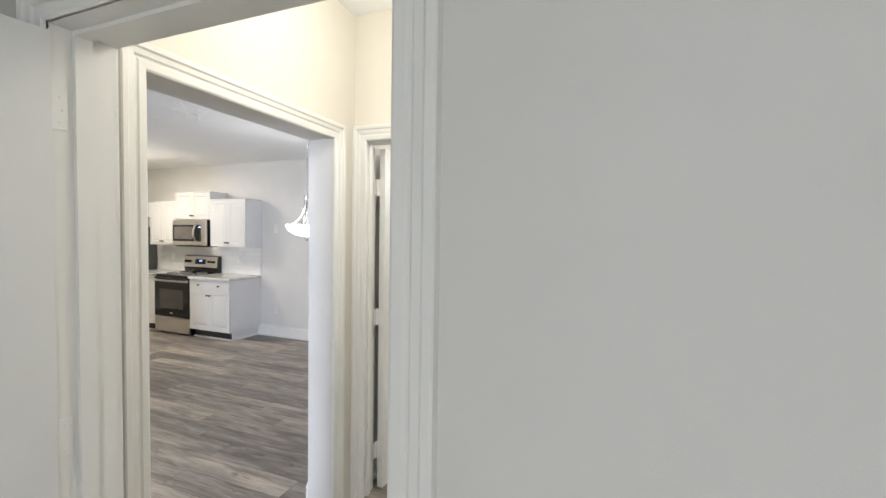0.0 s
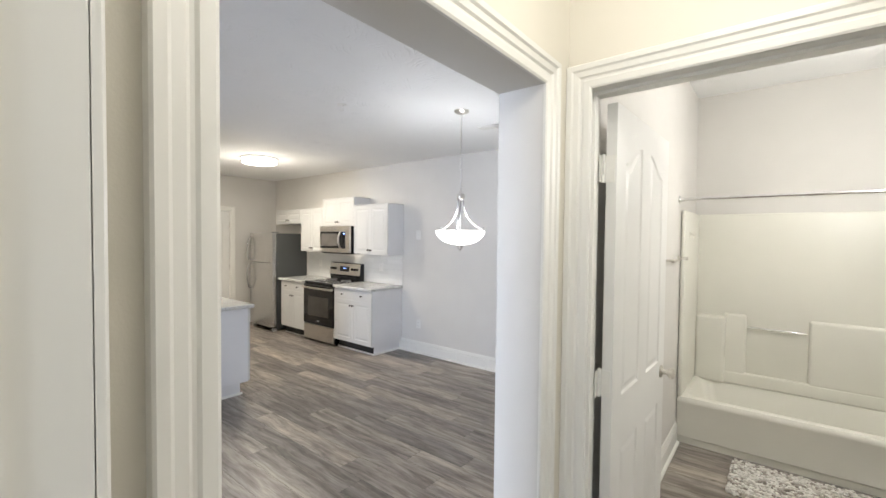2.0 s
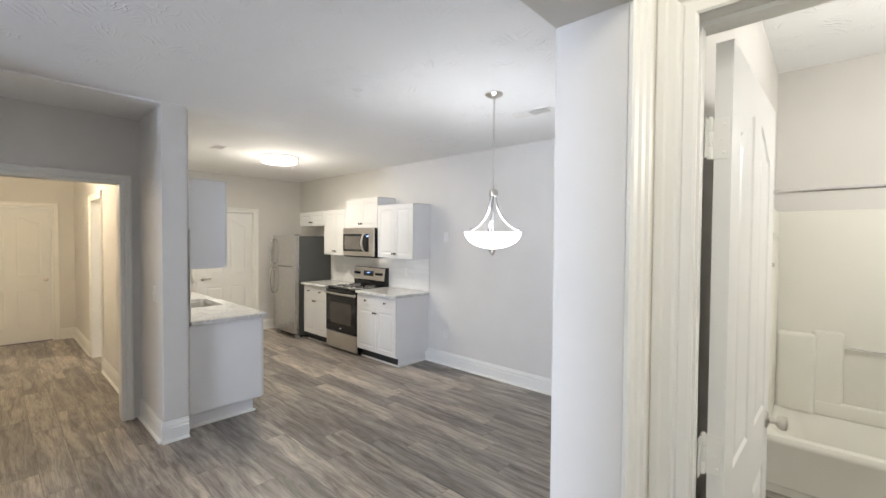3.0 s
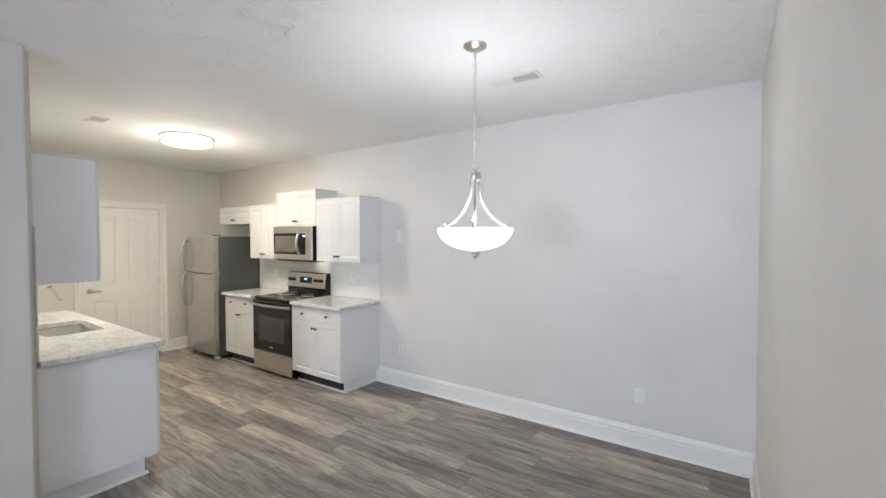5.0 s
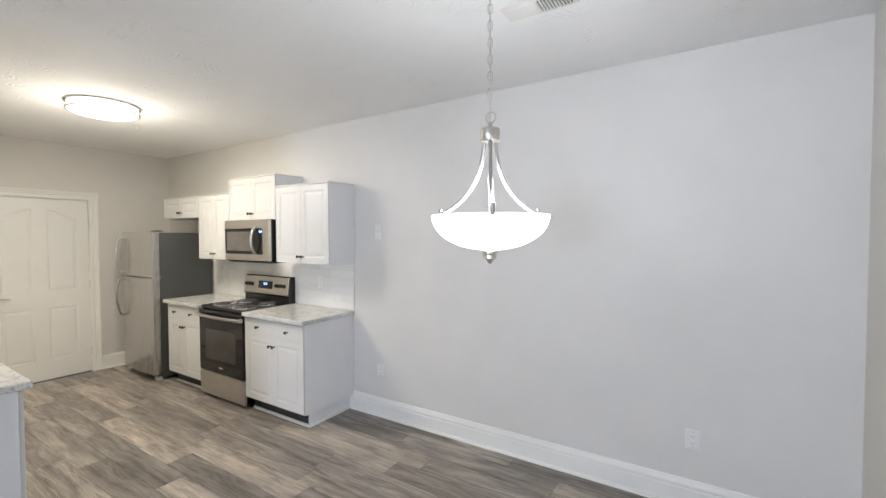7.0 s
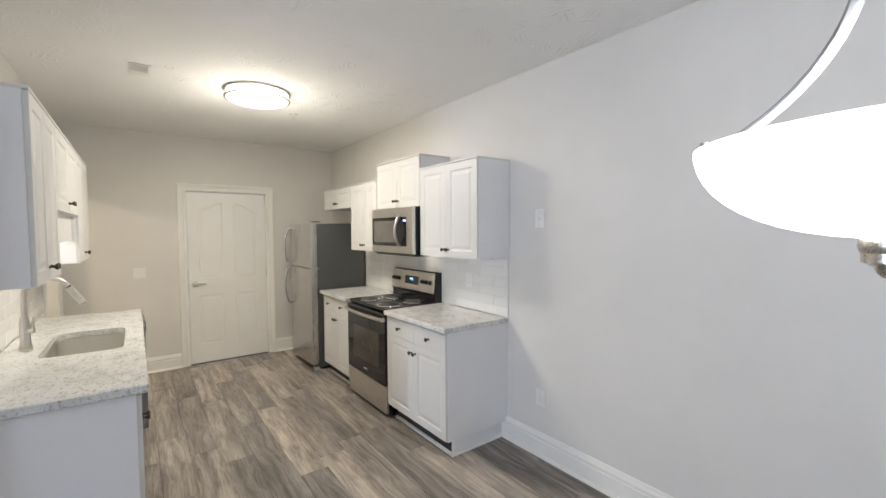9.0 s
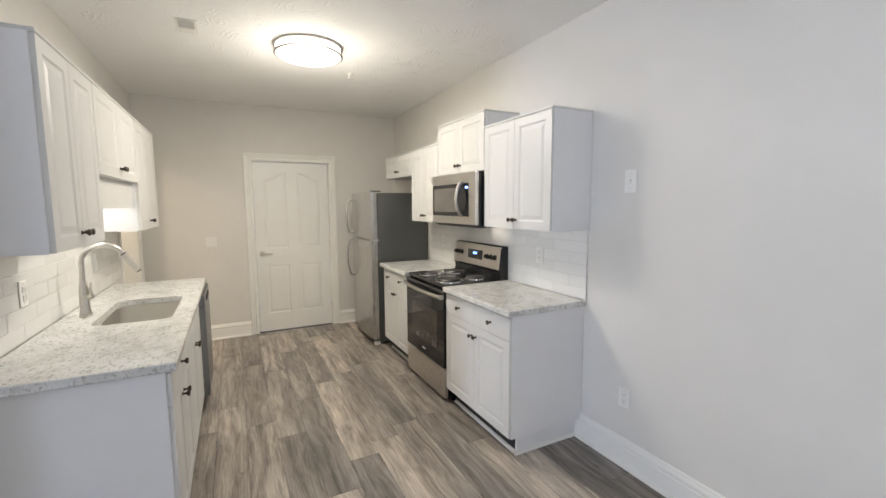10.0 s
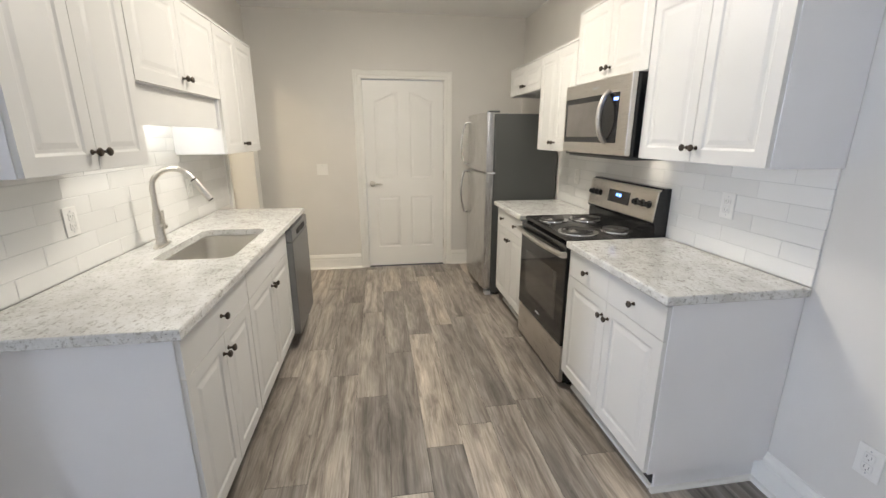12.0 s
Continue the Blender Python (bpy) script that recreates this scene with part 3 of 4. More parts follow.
def base_cabinet(m, w, d, label, drawers=2, top=0.882, dark_end=True, end=None, knobs=True, sink_hole=False):
    """Carcass with a toe space, drawer fronts over two doors. Local x along the front, front at y = 0."""
    root = thing("base_cabinet", m, label, "cabinet", "kitchen base cabinets")
    if sink_hole:
        for nm, a in (("side_panel", (0, 0, 0.125, 0.018, d, top)), ("side_panel", (w - 0.018, 0, 0.125, w, d, top)), ("bottom_panel", (0.018, 0, 0.125, w - 0.018, d, 0.145)), ("back_panel", (0.018, d - 0.012, 0.145, w - 0.018, d, top)), ("front_frame", (0.018, 0, 0.145, w - 0.018, 0.018, top))):
            part(nm, boxed(*a), M_CAB_SIDE, root)
    else:
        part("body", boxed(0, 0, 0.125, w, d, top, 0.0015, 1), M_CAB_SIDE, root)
    x0, x1 = (0.0 if end != "left" else 0.05), (w if end != "right" else w - 0.05)
    part("toe_kick", boxed(x0, 0.07, 0, x1, d, 0.127), M_DARK if dark_end else M_CAB_SIDE, root, "black recessed toe kick")
    part("toe_moulding", sweep(B(), SHOE, (x0, 0.0705, 0), (1, 0, 0), x1 - x0, (0, 0, 1), (0, -1, 0)), M_TRIM, root, "white shoe strip at the floor")
    if end:
        ex = x0 - 0.012 if end == "left" else x1
        part("end_plinth", boxed(ex, 0.068, 0, ex + 0.012, d, 0.127, 0.001, 1), M_CAB_SIDE, root, "white plinth board under the end panel")
        sx, o = (x0 - 0.012, (-1, 0, 0)) if end == "left" else (x1 + 0.012, (1, 0, 0))
        part("end_moulding", sweep(B(), SHOE, (sx, 0.05, 0), (0, 1, 0), d - 0.05, (0, 0, 1), o), M_TRIM, root)
    g, mid, zs = 0.003, w / 2, 0.728
    if drawers == 2:
        for a, b in ((g, mid - g / 2), (mid + g / 2, w - g)):
            cab_door(root, a, b, zs + g, top - 0.012, ((a + b) / 2, 0.802), "drawer", False)
    else:
        cab_door(root, g, w - g, zs + g, top - 0.012, (mid, 0.802) if drawers else None, "drawer" if drawers else "false_front", False)
    cab_door(root, g, mid - g / 2, 0.135, zs, (mid - 0.026, zs - 0.075))
    cab_door(root, mid + g / 2, w - g, 0.135, zs, (mid + 0.026, zs - 0.075))
    return root


def wall_cabinet(m, w, d, h, label):
    root = thing("wall_cabinet", m, label, "cabinet", "kitchen wall cabinets")
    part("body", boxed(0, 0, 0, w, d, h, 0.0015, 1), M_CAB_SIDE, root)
    part("top_trim", boxed(-0.002, -0.021, h - 0.003, w + 0.002, d, h + 0.012, 0.004, 2), M_CAB, root)
    g, mid = 0.003, w / 2
    kz = 0.062
    cab_door(root, g, mid - g / 2, 0.004, h - 0.006, (mid - 0.026, kz))
    cab_door(root, mid + g / 2, w - g, 0.004, h - 0.006, (mid + 0.026, kz))
    return root


D = 0.56   # base carcass depth
FY = N - D - 0.002
base_cabinet(pose(-5.315, FY, 0), 0.81, D, "white base cabinet with two drawers beside the dining area", end="right")
base_cabinet(pose(-6.755, FY, 0), 0.668, D, "white base cabinet between refrigerator and stove")
SF = 3.265  # sink run's carcass front
base_cabinet(pose(-4.50, SF, 0, 0, 0, 180), 0.67, SF - S1 - 0.002, "white base cabinet with one drawer at the run's open end", drawers=1, end="left")
base_cabinet(pose(-5.172, SF, 0, 0, 0, 180), 0.872, SF - S1 - 0.002, "white sink base cabinet with a plain false front", drawers=0, sink_hole=True)
UD = 0.30
UY = N - UD - 0.002
wall_cabinet(pose(-5.20, UY, 1.368), 0.722, UD, 0.715, "white two-door wall cabinet at the dining end")
wall_cabinet(pose(-5.965, UY, 1.782), 0.763, UD, 0.425, "white wall cabinet stepped up above the microwave")
wall_cabinet(pose(-6.585, UY, 1.368), 0.618, UD, 0.70, "tall white two-door wall cabinet beside the microwave")
wall_cabinet(pose(-7.37, UY, 1.832), 0.783, UD, 0.236, "low white wall cabinet above the refrigerator")
LF = 2.952
LD = LF - S1 - 0.002
wall_cabinet(pose(-4.515, LF, 1.362, 0, 0, 180), 0.648, LD, 0.763, "white two-door wall cabinet over the counter's open end")
wall_cabinet(pose(-5.165, LF, 1.688, 0, 0, 180), 0.943, LD, 0.437, "short white wall cabinet above the sink")
wall_cabinet(pose(-6.11, LF, 1.362, 0, 0, 180), 0.785, LD, 0.763, "white two-door wall cabinet above the dishwasher")
vb = relief(B(), 0.943, 0.165, [], 0, 0.018)
val = tagged(part("valance", vb, M_CAB, None, "plain white valance board hiding the light above the sink"), category="valance")
val.matrix_world = pose(-5.165, LF - 0.02, 1.521, 0, 0, 180)
sl = thing("under_cabinet_light", pose(-5.63, 2.80, 1.648), "slim white fluorescent strip light under the sink cabinet", "light")
part("housing", boxed(-0.42, -0.04, 0.005, 0.42, 0.04, 0.04, 0.004), M_PLATE, sl)
part("lens", boxed(-0.40, -0.03, -0.010, 0.40, 0.03, 0.006, 0.008), M_TUBE, sl)


# ---- worktops ----
def slab(name, x0, x1, y0, y1, label, hole=None, edges=()):
    """A stone slab 38 mm thick with eased edges, and a rounded cut-out for a sink."""
    bm, z0, z1 = B(), 0.886, 0.922
    def loop(pts, z):
        return [bm.verts.new((x, y, z)) for x, y in pts]
    out = [(x0, y0), (x1, y0), (x1, y1), (x0, y1)]
    ins = lambda d: [(x0 + d, y0 + d), (x1 - d, y0 + d), (x1 - d, y1 - d), (x0 + d, y1 - d)]
    a, b, c, d = loop(ins(0.003), z0), loop(out, z0 + 0.004), loop(out, z1 - 0.005), loop(ins(0.004), z1)
    for p, q in ((a, b), (b, c), (c, d)):
        for i in range(4):
            bm.faces.new([p[i], p[(i + 1) % 4], q[(i + 1) % 4], q[i]])
    if not hole:
        bm.faces.new(d)
        bm.faces.new(a[::-1])
    else:
        hp = rounded(*hole, 0.06)
        k = len(hp)
        h1, h0 = loop(hp, z1), loop(hp, z0)
        for ring, rim in ((d, h1), (a, h0)):
            es = [bm.edges.get((ring[i], ring[(i + 1) % 4])) for i in range(4)] + [bm.edges.new((rim[i], rim[(i + 1) % k])) for i in range(k)]
            bmesh.ops.triangle_fill(bm, edges=es, use_beauty=True)
        for i in range(k):
            bm.faces.new([h1[i], h1[(i + 1) % k], h0[(i + 1) % k], h0[i]])
    return tagged(part(name, bm, M_GRANITE, None, label), category="worktop")


def rounded(x0, x1, y0, y1, r, n=6):
    pts = []
    for cx, cy, a0 in ((x1 - r, y1 - r, 0), (x0 + r, y1 - r, 90), (x0 + r, y0 + r, 180), (x1 - r, y0 + r, 270)):
        pts += [(cx + r * math.cos(radians(a0 + 90 * k / n)), cy + r * math.sin(radians(a0 + 90 * k / n))) for k in range(n + 1)]
    return pts


CF = FY - 0.045
slab("worktop", -5.316, -4.482, CF, N - 0.012, "pale speckled granite worktop beside the stove")
slab("worktop", -6.80, -6.088, CF, N - 0.012, "pale speckled granite worktop next to the refrigerator")
SINK = (-5.90, -5.24, 2.85, 3.21)
slab("worktop", -6.665, -4.462, S1 + 0.012, 3.309, "pale speckled granite worktop with an undermounted sink", SINK)

sink = thing("sink", pose(-5.57, 3.03, 0.70), "undermounted stainless steel kitchen sink, empty", "sink")
bm = B()
rings = []
for d, z, r in ((-0.012, 0.8835, 0.066), (-0.004, 0.8835, 0.064), (0.0, 0.88, 0.06), (0.006, 0.74, 0.055), (0.03, 0.712, 0.05), (0.12, 0.706, 0.04)):
    rings.append([bm.verts.new((x + 5.57, y - 3.03, z - 0.70)) for x, y in rounded(SINK[0] + d, SINK[1] - d, SINK[2] + d, SINK[3] - d, r)])
for a, b in zip(rings, rings[1:]):
    for i in range(len(a)):
        bm.faces.new([a[i], a[(i + 1) % len(a)], b[(i + 1) % len(a)], b[i]])
bm.faces.new(rings[-1])
part("basin", bm, M_BASIN, sink, "brushed stainless basin", True)
part("drain", lathe(B(), [(0, 0.009), (0.02, 0.009), (0.03, 0.011), (0.043, 0.0115), (0.045, 0.0075)], 24), M_CHROME, sink, "round chrome drain", True)

fc = thing("faucet", pose(-5.56, 2.765, 0.9225, 0, 0, 12), "brushed nickel gooseneck pull-down kitchen faucet", "faucet")
part("deck_plate", lathe(B(), [(0, 0.007), (0.028, 0.007), (0.031, 0.004), (0.031, 0)], 28, Matrix.Diagonal((3.6, 1, 1, 1))), M_NICKEL, fc, smooth=True)
part("body", lathe(B(), [(0.027, 0.004), (0.028, 0.012), (0.025, 0.02), (0.0235, 0.14), (0.02, 0.165), (0.0145, 0.19)], 24), M_NICKEL, fc, smooth=True)
neck = [(0, 0, 0.17), (0, 0, 0.29)] + [(0, 0.1 - 0.1 * math.cos(radians(a)), 0.29 + 0.1 * math.sin(radians(a))) for a in range(10, 156, 12)]
part("neck", tube(B(), neck, 0.0138, 16), M_NICKEL, fc, smooth=True)
hd = Vector(neck[-1])
dn = (hd - Vector(neck[-2])).normalized()
part("collar", tube(B(), [hd - dn * 0.002, hd + dn * 0.004], 0.0165, 16), M_BLACK, fc, "dark ring where the spray head docks", True)
part("spray_head", tube(B(), [hd + dn * 0.004, hd + dn * 0.03, hd + dn * 0.06, hd + dn * 0.09, hd + dn * 0.125], 0.0185, 18), M_NICKEL, fc, "tapered spray head", True)
part("nozzle", tube(B(), [hd + dn * 0.125, hd + dn * 0.131], 0.014, 16), M_BLACK, fc, "dark nozzle ring", True)
lever = part("lever", tube(tube(B(), [(0.018, 0, 0.1), (0.045, 0, 0.1)], 0.0135, 14), [(0.038, 0, 0.105), (0.043, -0.005, 0.15), (0.05, -0.008, 0.185)], 0.0065, 10), M_NICKEL, fc, smooth=True)
lever.rotation_euler = (0, 0, radians(55))


# ---- appliances ----
def stove():
    x0, w, d, f = -6.082, 0.76, 0.55, 4.962
    r = thing("stove", pose(x0, f, 0), "freestanding stainless and black electric coil stove", "stove")
    part("body", boxed(0, 0.0, 0.03, w, d, 0.895, 0.003), M_BLACK, r, "black enamel sides")
    part("cooktop", boxed(-0.002, -0.012, 0.893, w + 0.002, d - 0.06, 0.922, 0.008, 3), M_BLACK, r, "glossy black cooktop")
    part("drawer", boxed(0.004, -0.03, 0.035, w - 0.004, 0.0, 0.265, 0.006, 3), M_STEEL, r, "stainless storage drawer")
    od = part("oven_door", boxed(0.004, -0.035, 0.275, w - 0.004, 0.0, 0.815, 0.006, 3), M_BGLASS, r, "black glass oven door")
    part("window", boxed(0.12, -0.0365, 0.40, w - 0.12, -0.034, 0.70, 0.001, 1), M_WINDOWGLASS, od, "smoked oven window")
    part("trim", boxed(0.004, -0.037, 0.80, w - 0.004, -0.002, 0.885, 0.006, 3), M_BGLASS, od, "black upper rail")
    hb = B()
    n = 14
    pts = [(0.012 + (w - 0.024) * k / n, -0.062 - 0.022 * math.sin(math.pi * k / n), 0.835) for k in range(n + 1)]
    tube(hb, pts, 0.019, 12, flat=0.8)
    box(hb, 0.006, -0.066, 0.818, 0.034, -0.03, 0.852, 0.006)
    box(hb, w - 0.034, -0.066, 0.818, w - 0.006, -0.03, 0.852, 0.006)
    part("handle", hb, M_STEEL, od, "bowed stainless handle", True)
    part("badge", boxed(w / 2 - 0.03, -0.0368, 0.325, w / 2 + 0.03, -0.0345, 0.337), M_SILVER, od, "small silver badge")
    # raised back panel, leaning back a little
    bp = B()
    sec = [(d - 0.075, 0.92), (d - 0.075, 0.985), (d - 0.09, 1.0), (d - 0.07, 1.175), (d - 0.045, 1.195), (d + 0.0, 1.195), (d + 0.0, 0.92)]
    a = [bp.verts.new((0.0, y, z)) for y, z in sec]
    b = [bp.verts.new((w, y, z)) for y, z in sec]
    for i in range(len(sec)):
        j = (i + 1) % len(sec)
        bp.faces.new([a[i], a[j], b[j], b[i]])
    bp.faces.new(a[::-1])
    bp.faces.new(b)
    back = part("back_panel", bp, M_BLACK, r, "black back guard")
    tilt = Matrix.Translation((0, d - 0.0925, 1.005)) @ Matrix.Rotation(-math.atan2(0.02, 0.175), 4, "X")
    fp = part("control_panel", boxed(0.004, -0.002, 0, w - 0.004, 0.02, 0.185, 0.006, 2), M_STEEL, back, "stainless control panel")
    fp.matrix_basis = tilt
    dp = part("display", boxed(0.26, -0.0045, 0.055, 0.50, -0.001, 0.135, 0.001, 1), M_BGLASS, back, "black clock display")
    dp.matrix_basis = tilt
    dg = B()
    for k, x in enumerate((0.352, 0.366, 0.386, 0.400)):
        box(dg, x, -0.0052, 0.096, x + 0.009, -0.0046, 0.116)
    g = part("digits", dg, M_LED, back, "blue lit digits")
    g.matrix_basis = tilt
    for x in (0.055, 0.105, 0.155, 0.575, 0.635, 0.695):
        kb = lathe(B(), [(0.022, 0), (0.022, 0.006), (0.017, 0.009), (0.015, 0.026), (0, 0.027)], 20, pose(0, 0, 0, 90))
        box(kb, -0.003, -0.03, -0.014, 0.003, -0.02, 0.014, 0.001, 1)
        k = part("control_knob", kb, M_BLACK, back, "black control knob", True)
        k.matrix_basis = tilt @ Matrix.Translation((x, -0.002, 0.095))
    for x, y, rad in ((0.195, 0.115, 0.078), (0.565, 0.115, 0.098), (0.195, 0.36, 0.098), (0.565, 0.36, 0.078)):
        pan = part("drip_pan", lathe(B(), [(rad + 0.02, 0.9225), (rad + 0.019, 0.927), (rad + 0.008, 0.928), (rad * 0.9, 0.9245), (0.02, 0.9235), (0, 0.9235)], 36, Matrix.Translation((x, y, 0))), M_CHROME, r, "chrome drip pan", True)
        turns, coil = 4, []
        for k in range(turns * 20 + 1):
            q = 0.016 + (rad - 0.012) * k / (turns * 20)
            coil.append((x + q * math.cos(2 * math.pi * k / 20), y + q * math.sin(2 * math.pi * k / 20), 0.9335))
        part("coil", tube(B(), coil, 0.0048, 7), M_COIL, pan, "black spiral heating coil", True)
    for x in (0.04, w - 0.04):
        for y in (0.06, d - 0.06):
            part("foot", lathe(B(), [(0, 0), (0.018, 0), (0.016, 0.012), (0.01, 0.014), (0.01, 0.034), (0, 0.034)], 12, Matrix.Translation((x, y, 0))), M_BLACK, r)
    return r


stove()


def microwave():
    x0, w, d, h, z = -5.962, 0.742, 0.37, 0.415, 1.366
    r = thing("microwave", pose(x0, N - d - 0.003, z), "stainless over-the-range microwave under a wall cabinet", "microwave")
    part("body", boxed(0, 0.02, 0, w, d, h - 0.002, 0.003), M_BLACK, r, "black casing")
    part("front_frame", boxed(0, -0.008, 0.012, w, 0.022, h - 0.002, 0.006, 3), M_STEEL, r, "brushed stainless door frame")
    dr = part("door_glass", boxed(0.022, -0.0105, 0.075, w * 0.865, -0.006, h - 0.085, 0.004, 2), M_BGLASS, r, "black glass door and key panel")
    part("door_window", boxed(0.05, -0.0125, 0.105, w * 0.62, -0.010, h - 0.115, 0.002, 1), M_MWGLASS, dr, "mesh window, its grey standing in for the reflected room")
    n = 12
    pts = [(w * 0.735, -0.012 - 0.052 * math.sin(math.pi * k / n) ** 0.6, 0.075 + (h - 0.15) * k / n) for k in range(n + 1)]
    part("handle", tube(B(), pts, 0.014, 12), M_STEEL, r, "bowed stainless handle", True)
    dg = B()
    for k in range(4):
        box(dg, w * 0.80 + 0.011 * k, -0.0118, h - 0.125, w * 0.80 + 0.008 + 0.011 * k, -0.0105, h - 0.110)
    part("digits", dg, M_LED, dr, "blue lit digits")
    part("badge", boxed(w / 2 - 0.02, -0.0098, h - 0.05, w / 2 + 0.05, -0.0078, h - 0.038), M_SILVER, r, "small silver badge")
    gb = B()
    for k in range(12):
        box(gb, 0.05 + k * 0.05, 0.04, h - 0.004, 0.09 + k * 0.05, 0.05, h - 0.0015)
    part("vent_slots", gb, M_DARK, r)
    ub = boxed(0.03, 0.03, -0.012, w - 0.03, d - 0.03, 0.001, 0.004, 2)
    part("underside", ub, M_SIDE, r, "dark underside with filters")
    part("cooktop_lamp", boxed(w - 0.29, d - 0.12, -0.0145, w - 0.17, d - 0.06, -0.0115, 0.001, 1), M_LENS, r, "lit lamp lens")
    return r


microwave()


def refrigerator():
    x0, w, f, top, bk = -7.625, 0.765, 4.842, 1.672, 0.655
    r = thing("refrigerator", pose(x0, f, 0), "stainless top-freezer refrigerator with charcoal sides", "refrigerator")
    part("body", boxed(0, 0.078, 0.03, w, bk, top - 0.01, 0.006), M_SIDE, r, "charcoal grey cabinet")
    part("grille", boxed(0.01, 0.085, 0.012, w - 0.01, 0.12, 0.07, 0.003), M_DARK, r, "dark base grille")
    for nm, z0, z1 in (("freezer_door", 1.165, top), ("fridge_door", 0.075, 1.152)):
        bm = B()
        n, dep = 10, 0.07
        fr = [(w * k / n, -0.012 * math.sin(math.pi * k / n)) for k in range(n + 1)]
        prof = [(0, dep)] + [(0, 0.012), (0.004, 0.004)] + [(x, y) for x, y in fr[1:-1]] + [(w - 0.004, 0.004), (w, 0.012), (w, dep)]
        lo = [bm.verts.new((x, y, z0)) for x, y in prof]
        hi = [bm.verts.new((x, y, z1)) for x, y in prof]
        for i in range(len(prof)):
            j = (i + 1) % len(prof)
            bm.faces.new([lo[i], lo[j], hi[j], hi[i]])
        bm.faces.new(lo[::-1])
        bm.faces.new(hi)
        dr = part(nm, bm, M_STEEL_V, r, "brushed stainless door", True)
        za, zb = (z0 + 0.03, z1 - 0.07) if nm == "freezer_door" else (z1 - 0.46, z1 - 0.03)
        flip = nm == "freezer_door"
        n = 14
        pts = []
        for k in range(n + 1):
            u = k / n
            q = u if flip else 1 - u
            pts.append((0.045, -0.012 - 0.066 * math.sin(math.pi * min(1, 0.12 + 0.8 * q)) ** 0.7, za + (zb - za) * u))
        hb = tube(B(), pts, 0.0115, 12)
        box(hb, 0.034, -0.03, za - 0.012, 0.056, 0.006, za + 0.014, 0.004)
        box(hb, 0.034, -0.03, zb - 0.014, 0.056, 0.006, zb + 0.012, 0.004)
        part("handle", hb, M_CHROME, dr, "long bowed polished handle", True)
        part("gasket", boxed(0.012, dep, z0 + 0.012, w - 0.012, dep + 0.01, z1 - 0.012), M_DARK, dr)
    part("hinge", boxed(w - 0.075, 0.015, 1.15, w + 0.006, 0.09, 1.167, 0.003), M_CHROME, r, "bright centre hinge")
    part("hinge", boxed(w - 0.075, 0.02, top, w - 0.01, 0.12, top + 0.014, 0.004), M_SIDE, r, "top hinge cover")
    for x in (0.05, w - 0.05):
        part("foot", boxed(x - 0.035, 0.03, 0.0, x + 0.035, 0.11, 0.045, 0.006), M_SILVER, r, "grey levelling foot")
    part("roller", boxed(0.06, bk - 0.12, 0, w - 0.06, bk - 0.06, 0.032, 0.004), M_DARK, r)
    return r


refrigerator()


def dishwasher():
    w = 0.60
    r = thing("dishwasher", pose(-6.048, 3.278, 0, 0, 0, 180), "dark stainless built-in dishwasher at the counter's end", "dishwasher")
    part("tub", boxed(0.003, 0.01, 0.10, w - 0.003, 0.59, 0.876, 0.003), M_SIDE, r, "dark grey tub casing")
    part("door_panel", boxed(0.004, -0.045, 0.115, w - 0.004, 0.008, 0.785, 0.006, 3), M_STEEL_DARK, r, "brushed stainless door")
    part("control_panel", boxed(0.004, -0.045, 0.79, w - 0.004, 0.008, 0.876, 0.006, 3), M_STEEL_DARK, r, "stainless control strip")
    part("pocket_handle", boxed(0.16, -0.0475, 0.812, w - 0.16, -0.043, 0.845, 0.008, 3), M_DARK, r, "black pocket handle")
    part("toe_panel", boxed(0.01, 0.05, 0.0, w - 0.01, 0.08, 0.112, 0.002), M_DARK, r, "black toe panel")
    part("end_board", boxed(w, 0.0, 0.0, w + 0.018, 0.60, 0.882, 0.002), M_CAB_SIDE, r, "white end board")
    return r


dishwasher()


